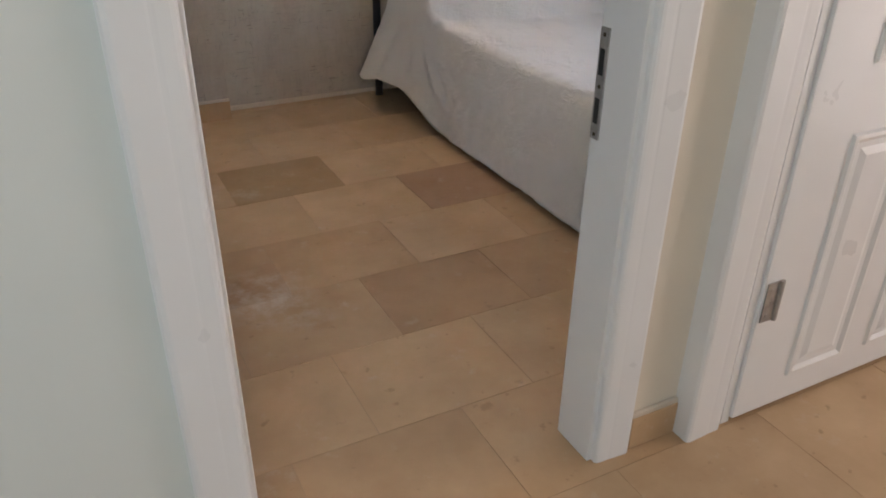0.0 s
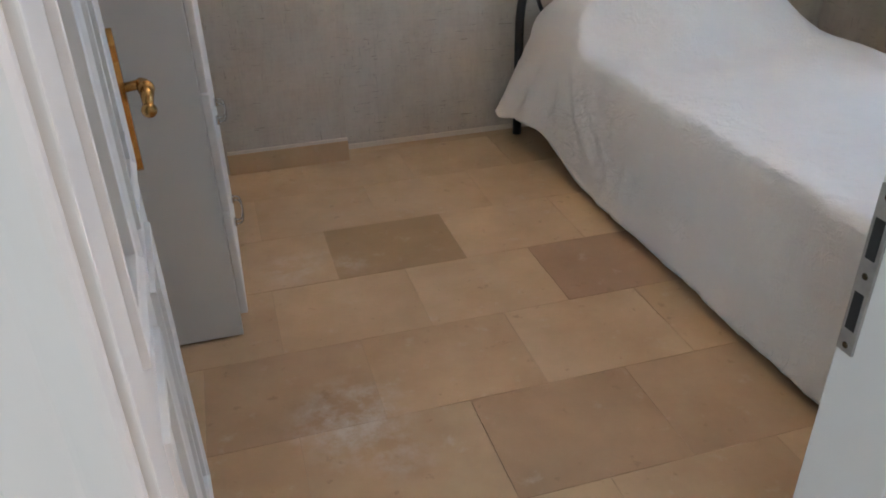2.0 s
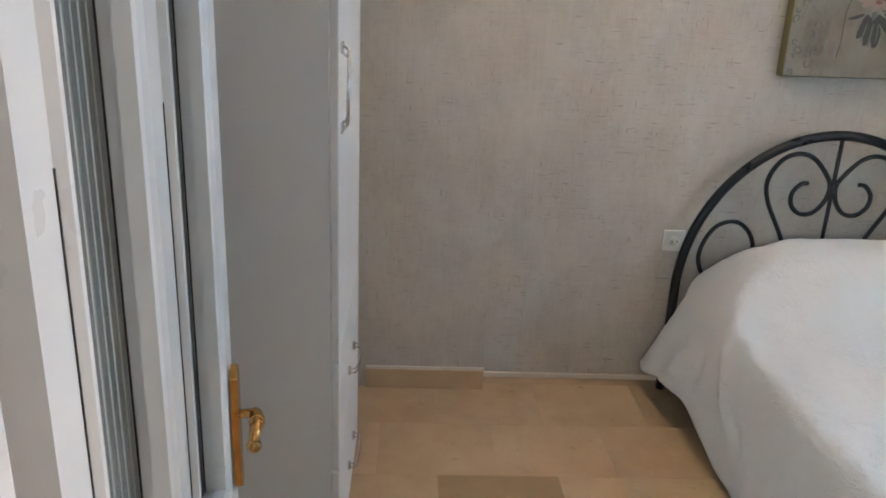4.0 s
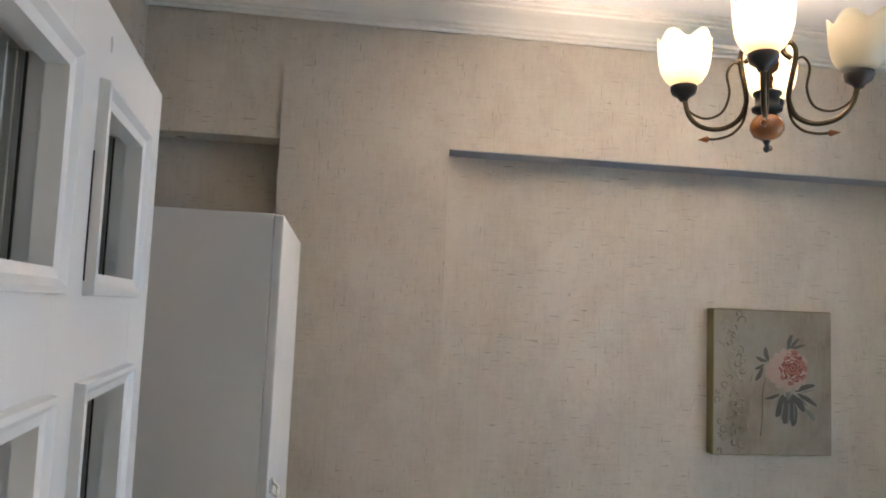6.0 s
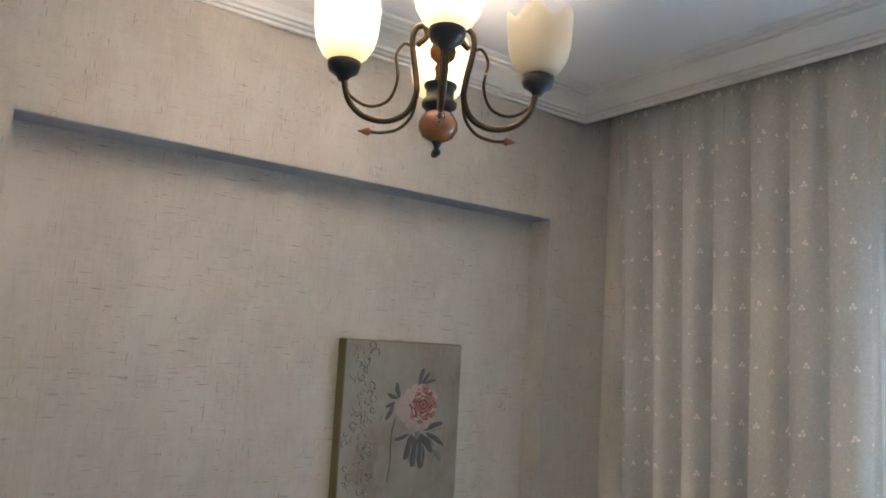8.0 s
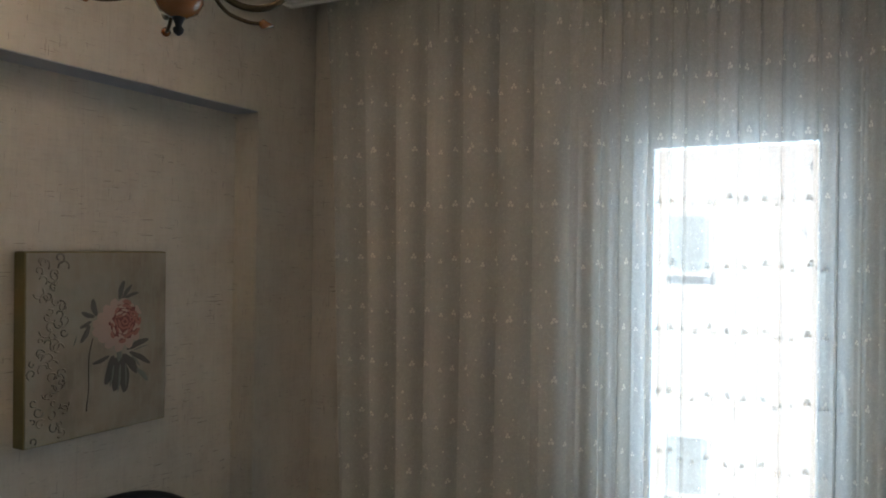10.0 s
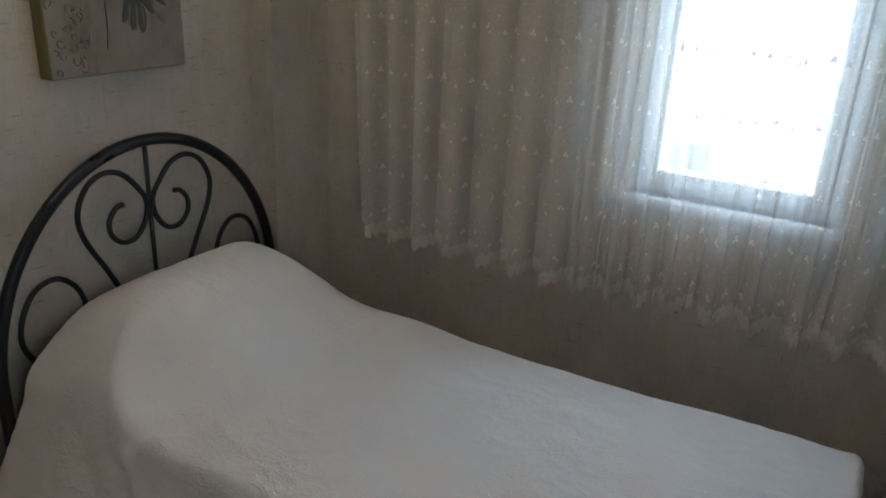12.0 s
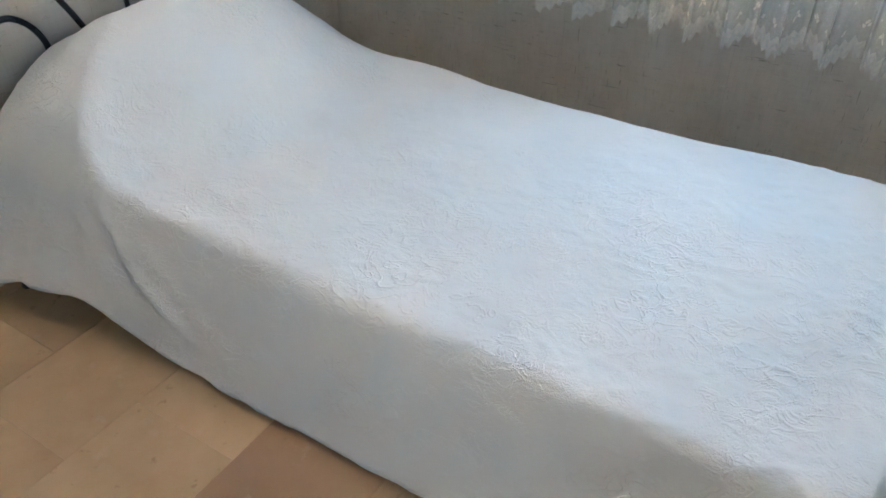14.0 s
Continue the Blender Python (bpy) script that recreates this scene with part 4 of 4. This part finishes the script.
def picbit(name, bm, mat, label="", smooth=False):
    bm.transform(TILT)
    return part(name, bm, mat, picture, label, smooth)


picbit("stretched_canvas", slab(PX0, PX1, PY, RECESS - 0.001, PZ0, PZ1, 0.006), M_EDGE, "ochre canvas edge")
picbit("painted_face", slab(PX0 + 0.004, PX1 - 0.004, PY - 0.0022, PY - 0.0002, PZ0 + 0.004, PZ1 - 0.004), M_CANVAS)


def petal(bm, cx, cz, ang, length, width, lift, wob=0.0):
    """A rounded petal or leaf lying on the canvas."""
    n = 18
    rim = []
    for k in range(n):
        a = 2 * math.pi * k / n
        l = length * (0.5 + 0.5 * math.cos(a))
        w = width * math.sin(a) * (0.65 + 0.35 * math.cos(a * 0.5)) * (1 + wob * math.sin(5 * a))
        rim.append((cx + l * math.cos(ang) - w * math.sin(ang), cz + l * math.sin(ang) + w * math.cos(ang)))
    vs = [bm.verts.new((x, PY - lift, z)) for x, z in rim]
    mid = bm.verts.new((cx + 0.5 * length * math.cos(ang), PY - lift - 0.0015, cz + 0.5 * length * math.sin(ang)))
    for k in range(n):
        bm.faces.new((vs[k], vs[(k + 1) % n], mid))


rnd = random.Random(5)
UNIT = (PX1 - PX0) / 522                      # the painting is laid out on a grid 522 wide


def spot(u, v):
    """Grid place on the canvas (u to the east, v down from the top) in metres."""
    return PX0 + u * UNIT, PZ1 - v * UNIT * 0.795


def stroke(bm, u0, v0, u1, v1, wide, lift, wob=0.08):
    """A petal-shaped dab of paint from one grid place to another."""
    (x0, z0_), (x1, z1_) = spot(u0, v0), spot(u1, v1)
    petal(bm, x0, z0_, math.atan2(z1_ - z0_, x1 - x0), math.hypot(x1 - x0, z1_ - z0_), wide * UNIT * 0.5, lift, wob)


def dab(name, mat, label, *strokes):
    bm = bmesh.new()
    for k, item in enumerate(strokes):
        stroke(bm, *item, 0.0034 + 0.0002 * k)
    picbit(name, bm, mat, label)


CU, CV = 330, 300                              # the flower's middle
for item in ((326, 200, 346, 122, 30), (336, 200, 376, 142, 22), (344, 196, 402, 176, 18), (240, 262, 228, 190, 32), (234, 264, 186, 240, 24), (216, 295, 182, 362, 28), (222, 280, 180, 302, 20)):
    dab("leaf", M_LEAF, "dark grey-brown painted leaf", item)
for item in ((304, 430, 272, 545, 50), (340, 430, 396, 520, 46), (356, 412, 446, 382, 32), (366, 424, 452, 488, 28), (290, 430, 226, 452, 22), (316, 440, 306, 580, 58), (330, 440, 346, 592, 62)):
    dab("leaf", M_LEAF, "dark grey-brown painted leaf", item)
for item in ((330, 470, 320, 585, 15), (350, 470, 352, 570, 10), (305, 470, 290, 560, 12), (372, 436, 408, 490, 12), (170, 330, 158, 372, 8), (380, 420, 440, 404, 8), (396, 500, 440, 560, 26)):
    bm = bmesh.new()
    stroke(bm, *item, 0.0052)
    picbit("sage_stroke", bm, M_SAGE, "sage green brush stroke")
dab("calyx", M_SAGE, "grey-green calyx", (322, 392, 324, 466, 30))
bm = tube(bmesh.new(), smooth_line([(x, PY - 0.003, z) for x, z in (spot(228, 350), spot(215, 420), spot(214, 500), spot(214, 560), spot(206, 640))], 5), 0.0013, 6)
picbit("stem", bm, M_LEAF, "thin dark painted stem", True)
for k, (a, l, w) in enumerate(((152, 112, 44), (172, 124, 46), (192, 128, 44), (212, 118, 44), (236, 124, 42), (262, 132, 42), (288, 128, 42), (312, 118, 40), (338, 96, 40), (4, 86, 40), (30, 90, 40), (56, 102, 40), (80, 118, 42), (104, 122, 42), (128, 116, 42))):
    bm = bmesh.new()
    c, s_ = math.cos(radians(a)), math.sin(radians(a))
    stroke(bm, CU + 10 * c, CV - 10 * s_, CU + l * c * 0.86, CV - l * s_ * 0.9, w * 1.55, 0.0044 + 0.0002 * k, 0.10)
    picbit("outer_petal", bm, M_BLUSH, "pale blush painted petal")
for k in range(10):
    a = 2 * math.pi * k / 10
    bm = bmesh.new()
    stroke(bm, CU, CV, CU + 12 + 60 * math.cos(a), CV - 8 + 84 * math.sin(a), 54, 0.0068 + 0.0001 * k, 0.08)
    picbit("rose_heart", bm, M_DEEP, "deep rose shadow between the petals")
for ring, (r, n, l, w) in enumerate(((80, 15, 36, 19), (62, 14, 34, 16), (45, 12, 31, 14), (28, 9, 27, 12), (10, 5, 22, 10))):
    for k in range(n):
        a = 2 * math.pi * (k + 0.5 * ring) / n + rnd.uniform(-0.22, 0.22)
        u, v = CU + 12 + r * 0.74 * math.cos(a), CV - 8 + r * math.sin(a)
        turn = a + 1.57 + rnd.uniform(-0.5, 0.5)
        bm = bmesh.new()
        stroke(bm, u - 0.5 * l * math.cos(turn), v - 0.5 * l * math.sin(turn), u + 0.5 * l * math.cos(turn), v + 0.5 * l * math.sin(turn), w, 0.0080 + 0.0007 * ring + 0.0001 * k, 0.10)
        picbit("petal", bm, M_BLUSH if rnd.random() < 0.45 - 0.1 * ring else M_PINK)
for k in range(58):                            # raised plaster scrollwork down one side
    cx, cz = spot(22 + rnd.uniform(0, 108), 24 + 690 * k / 57)
    r0, d0, turn = rnd.uniform(0.008, 0.021), rnd.uniform(0, 6.28), rnd.choice((-0.62, 0.62))
    bm = tube(bmesh.new(), [(cx + r0 * (1 - 0.6 * q / 9) * math.cos(d0 + q * turn), PY - 0.003, cz + r0 * (1 - 0.6 * q / 9) * math.sin(d0 + q * turn)) for q in range(10 - k % 4)], 0.0022, 6)
    # every third curl has the relief's shadow put into its colour
    picbit("scroll_relief", bm, M_CANVAS if k % 3 else M_RELIEF, "", True)

# ---- socket ----
socket = empty("wall_socket", 1.525, RECESS, 0.60, "ivory plastic wall socket beside the headboard", "socket")
part("plate", slab(1.482, 1.568, RECESS - 0.010, RECESS, 0.569, 0.655, 0.004), M_PLASTIC, socket)
bm = bmesh.new()
lathe(bm, [(0.0225, 0.0), (0.0225, -0.003), (0.019, -0.003), (0.018, 0.004), (0.0, 0.004)], (0, 0, 0), 24, False)
bm.transform(pose(1.525, RECESS - 0.011, 0.612, 90))
part("well", bm, M_PLASTIC, socket, smooth=True)
for d in (-0.0095, 0.0095):
    part("contact_hole", slab(1.525 + d - 0.0025, 1.525 + d + 0.0025, RECESS - 0.016, RECESS - 0.0148, 0.6095, 0.6145), M_DARK, socket)

# ---- chandelier ----
LX, LY = 1.436, 1.361
lampthing = empty("chandelier", LX, LY, CEIL, "four-arm bronze and walnut chandelier with frosted tulip shades, one unlit", "chandelier")


def turned(name, prof, mat, label=""):
    return part(name, lathe(bmesh.new(), [(r, z) for r, z in prof], (LX, LY, 0), 28), mat, lampthing, label, True)


turned("finial", [(0.002, 2.150), (0.007, 2.154), (0.009, 2.160), (0.005, 2.166), (0.008, 2.174), (0.012, 2.180)], M_BLACKCUP)
turned("wooden_ball", [(0.012, 2.179), (0.030, 2.188), (0.039, 2.204), (0.039, 2.218), (0.031, 2.234), (0.018, 2.243)], M_WOOD, "varnished walnut ball")
turned("collar", [(0.018, 2.242), (0.034, 2.250), (0.036, 2.258), (0.028, 2.264), (0.028, 2.286), (0.033, 2.290), (0.033, 2.296), (0.018, 2.302)], M_BLACKCUP)
turned("turned_stem", [(0.014, 2.301), (0.011, 2.318), (0.015, 2.330), (0.010, 2.340), (0.024, 2.352), (0.027, 2.366), (0.020, 2.382), (0.012, 2.390)], M_WOOD, "varnished walnut stem")
turned("rod", [(0.007, 2.389), (0.007, 2.74)], M_BRONZE)
turned("ceiling_rose", [(0.010, 2.735), (0.040, 2.752), (0.055, 2.780), (0.058, 2.7995)], M_WOOD)
for q in range(4):
    ang = radians(-33 + 90 * q)
    ca, sa = math.cos(ang), math.sin(ang)

    def at(r, z):
        return (LX + r * ca, LY + r * sa, z)

    bm = tube(bmesh.new(), smooth_line([at(0.052, 2.375), at(0.034, 2.395), at(0.040, 2.415), at(0.056, 2.410), at(0.062, 2.380), at(0.050, 2.310), at(0.048, 2.270), at(0.066, 2.232), at(0.105, 2.214), at(0.150, 2.222), at(0.180, 2.252), at(0.193, 2.298)], 6), 0.0062)
    part("arm", bm, M_BRONZE, lampthing, smooth=True)
    bm = tube(bmesh.new(), smooth_line([at(0.188, 2.292), at(0.178, 2.262), at(0.140, 2.242), at(0.102, 2.256), at(0.086, 2.300), at(0.092, 2.350), at(0.078, 2.376), at(0.062, 2.372)], 6), 0.0032, 8)
    part("wire_scroll", bm, M_BRONZE, lampthing, smooth=True)
    bm = tube(bmesh.new(), smooth_line([at(0.046, 2.262), at(0.055, 2.226), at(0.078, 2.200), at(0.110, 2.190), at(0.135, 2.190)], 6), 0.0034, 8)
    part("lower_wire", bm, M_BRONZE, lampthing, smooth=True)
    bm = lathe(bmesh.new(), [(0.003, -0.002), (0.0085, 0.004), (0.006, 0.012), (0.0005, 0.026)], (0, 0, 0), 12)
    bm.transform(Matrix.Translation(at(0.132, 2.190)) @ Matrix.Rotation(ang, 4, "Z") @ Matrix.Rotation(radians(90), 4, "Y"))
    part("arrow_tip", bm, M_WOOD, lampthing, "turned arrow tip", True)
    cx, cy, _ = at(0.194, 0)
    bm = lathe(bmesh.new(), [(0.009, 2.290), (0.014, 2.298), (0.029, 2.308), (0.033, 2.320), (0.033, 2.328), (0.026, 2.332)], (cx, cy, 0), 24)
    cup = part("cup", bm, M_BLACKCUP, lampthing, "blackened metal cup", True)
    bm = bmesh.new()
    seg, prof = 48, [(0.028, 2.330), (0.045, 2.343), (0.057, 2.364), (0.063, 2.390), (0.065, 2.415), (0.066, 2.434), (0.067, 2.448)]
    grid = []
    for j, (r, z) in enumerate(prof):
        ring = []
        for k in range(seg):
            a = 2 * math.pi * k / seg
            s = max(0, (j - 3) / 3)
            zz = z + 0.012 * s * math.cos(5 * a) + 0.004 * s * abs(math.sin(5 * a))
            rr = r * (1 + 0.03 * s * math.cos(5 * a))
            ring.append(bm.verts.new((cx + rr * math.cos(a), cy + rr * math.sin(a), zz)))
        grid.append(ring)
    for a, b in zip(grid, grid[1:]):
        for k in range(seg):
            bm.faces.new((a[k], a[(k + 1) % seg], b[(k + 1) % seg], b[k]))
    shade = part("shade", bm, M_SHADE, lampthing, "frosted cream glass tulip shade" if q else "unlit frosted cream glass tulip shade", True)
    thick = shade.modifiers.new("thickness", "SOLIDIFY")
    thick.thickness = 0.003
    bm = lathe(bmesh.new(), [(0.010, 2.330), (0.012, 2.345), (0.020, 2.365), (0.022, 2.380), (0.016, 2.398), (0.004, 2.405)], (cx, cy, 0), 16)
    part("bulb", bm, M_BULB if q else M_DEAD, lampthing, "lit bulb" if q else "unlit bulb", True)
    if q:
        lamp("bulb_light", "POINT", Matrix.Translation((cx, cy, 2.412)), BULB_W, (1.0, 0.84, 0.62), radius=0.012)

# ---- outside ----
setting("ground", slab(3.3, 400, -300, 300, -3.4, -3.0), M_GROUND, "dry bare ground outside", "ground")
house = empty("apartment_building", 12.0, 3.0, -3.0, "white rendered apartment building across the way", "building")
FX = 11.0
ws = [(y, z) for z in (-1.3, 1.62, 4.55) for y in (-9.0, -6.0, -3.2, -0.6, 2.2, 4.6, 7.2, 9.8)]
part("wall", slab(FX, FX + 6, -14, 14, -3.0, 9.0), M_FACADE, house)
part("roof", slab(FX - 0.3, FX + 6.3, -14.3, 14.3, 9.0, 9.25), M_FACADE, house)
for y, z in ws:
    w = part("window", slab(FX - 0.02, FX, y, y + 0.5, z, z + 0.75), M_FACGLASS, house)
    sub("sill", slab(FX - 0.08, FX, y - 0.05, y + 0.55, z - 0.05, z), M_FACADE, w)
tree = empty("tree", 8.0, -0.9, -3.0, "leafy tree outside the window", "tree")
bm = tube(bmesh.new(), smooth_line([(8.0, -0.9, -3.0), (8.02, -0.85, -1.0), (7.96, -0.8, 1.2), (8.0, -0.6, 2.6)], 6), lambda t: 0.14 * (1 - 0.75 * t), 10)
for e in ((8.1, 0.1, 3.2), (7.7, -0.2, 3.0), (8.3, -1.1, 3.4)):
    tube(bm, smooth_line([(7.98, -0.78, 1.4), (8.0, -0.5, 2.3), e], 5), lambda t: 0.05 * (1 - 0.8 * t), 8)
part("trunk", bm, M_BARK, tree)
bm = bmesh.new()
rnd = random.Random(11)
for k in range(1500):
    d = Vector((rnd.gauss(0, 0.45), rnd.gauss(0, 0.5), rnd.gauss(0, 0.4)))
    c = Vector((8.0, -0.55, 3.0)) + d
    m = Matrix.Translation(c) @ Euler((rnd.uniform(0, 6), rnd.uniform(0, 6), rnd.uniform(0, 6))).to_matrix().to_4x4()
    v = [bm.verts.new(m @ Vector(q)) for q in ((-0.05, 0, 0), (0, 0.022, 0.006), (0.05, 0, 0), (0, -0.022, 0.006))]
    bm.faces.new(v)
part("crown", bm, M_FOLIAGE, tree)

# ---- skirtings ----
SK = 0.082


def skirting(name, x0, x1, y0, y1, label="beige stone skirting with a filler bead"):
    thing = empty(name, (x0 + x1) / 2, (y0 + y1) / 2, 0, label, "baseboard", kind="structure")
    part("board", slab(x0, x1, y0, y1, 0, SK, 0.002), M_TILE, thing)
    along_x = x1 - x0 > y1 - y0
    part("bead", slab(x0, x1, y0 + 0.002, y1 + 0.0, SK, SK + 0.012, 0.003) if along_x else slab(x0 + 0.002, x1, y0, y1, SK, SK + 0.012, 0.003), M_BEAD, thing)


skirting("baseboard", 0.33, 0.797, NORTH - 0.012, NORTH)
skirting("baseboard", EAST - 0.012, EAST, -0.045, NORTH)
skirting("baseboard", 1.061, 1.184, -0.162, -0.15)
skirting("baseboard", -1.6, 0.17, -0.162, -0.15)
setting("trim", slab(0.797, 2.63, RECESS - 0.012, RECESS, 0.0, 0.020, 0.003), M_BEAD, "thin pale filler bead along the recess floor", "trim")

# ---- floor ----
floor = setting("floor", slab(-1.75, 3.35, -2.45, 2.72, -0.12, -0.0016), M_GROUT, "beige limestone tile floor in running bond", "floor")
TW, TD = 0.40, 0.3165
tile_mesh = {}


def tile_data(w, d, mat):
    key = (round(w, 3), round(d, 3), mat.name)
    if key not in tile_mesh:
        bm = slab(-w / 2, w / 2, -d / 2, d / 2, -0.010, 0.0)
        for v in bm.verts:
            if v.co.z > -0.005:
                v.co.x *= 1 - 0.0006 / w
                v.co.y *= 1 - 0.0006 / d
        me = bpy.data.meshes.new("tile")
        bm.to_mesh(me)
        bm.free()
        me.materials.append(mat)
        tile_mesh[key] = me
    return tile_mesh[key]


rnd = random.Random(3)
DUSKY = {(3, 0), (3, 1), (2, -1), (7, 1), (8, -1)}   # slightly darker stones
for k in range(-3, 13):
    top_y = 1.7015 - TD * k
    for i in range(-6, 8):
        x = 0.6 + TW * i + (TW / 2 if k % 2 else 0.0)
        y = top_y - TD / 2
        if y - TD / 2 > 2.62 or y + TD / 2 < -2.3 or (y > 0 and x + TW < WEST) or x > 3.0 or x + TW < -1.6:
            continue
        mat = M_TILE
        if k == 0 and i == 0:
            mat = M_TILE_OLIVE
        if k == 1 and i == 1:
            mat = M_TILE_BROWN
        if (k, i) in DUSKY:
            mat = M_TILE_DUSK
        ob = new("tile", tile_data(TW - 0.0007, TD - 0.0007, mat))
        ob.parent = floor
        ob.location = (x + TW / 2, y, rnd.uniform(-0.0006, 0.0))
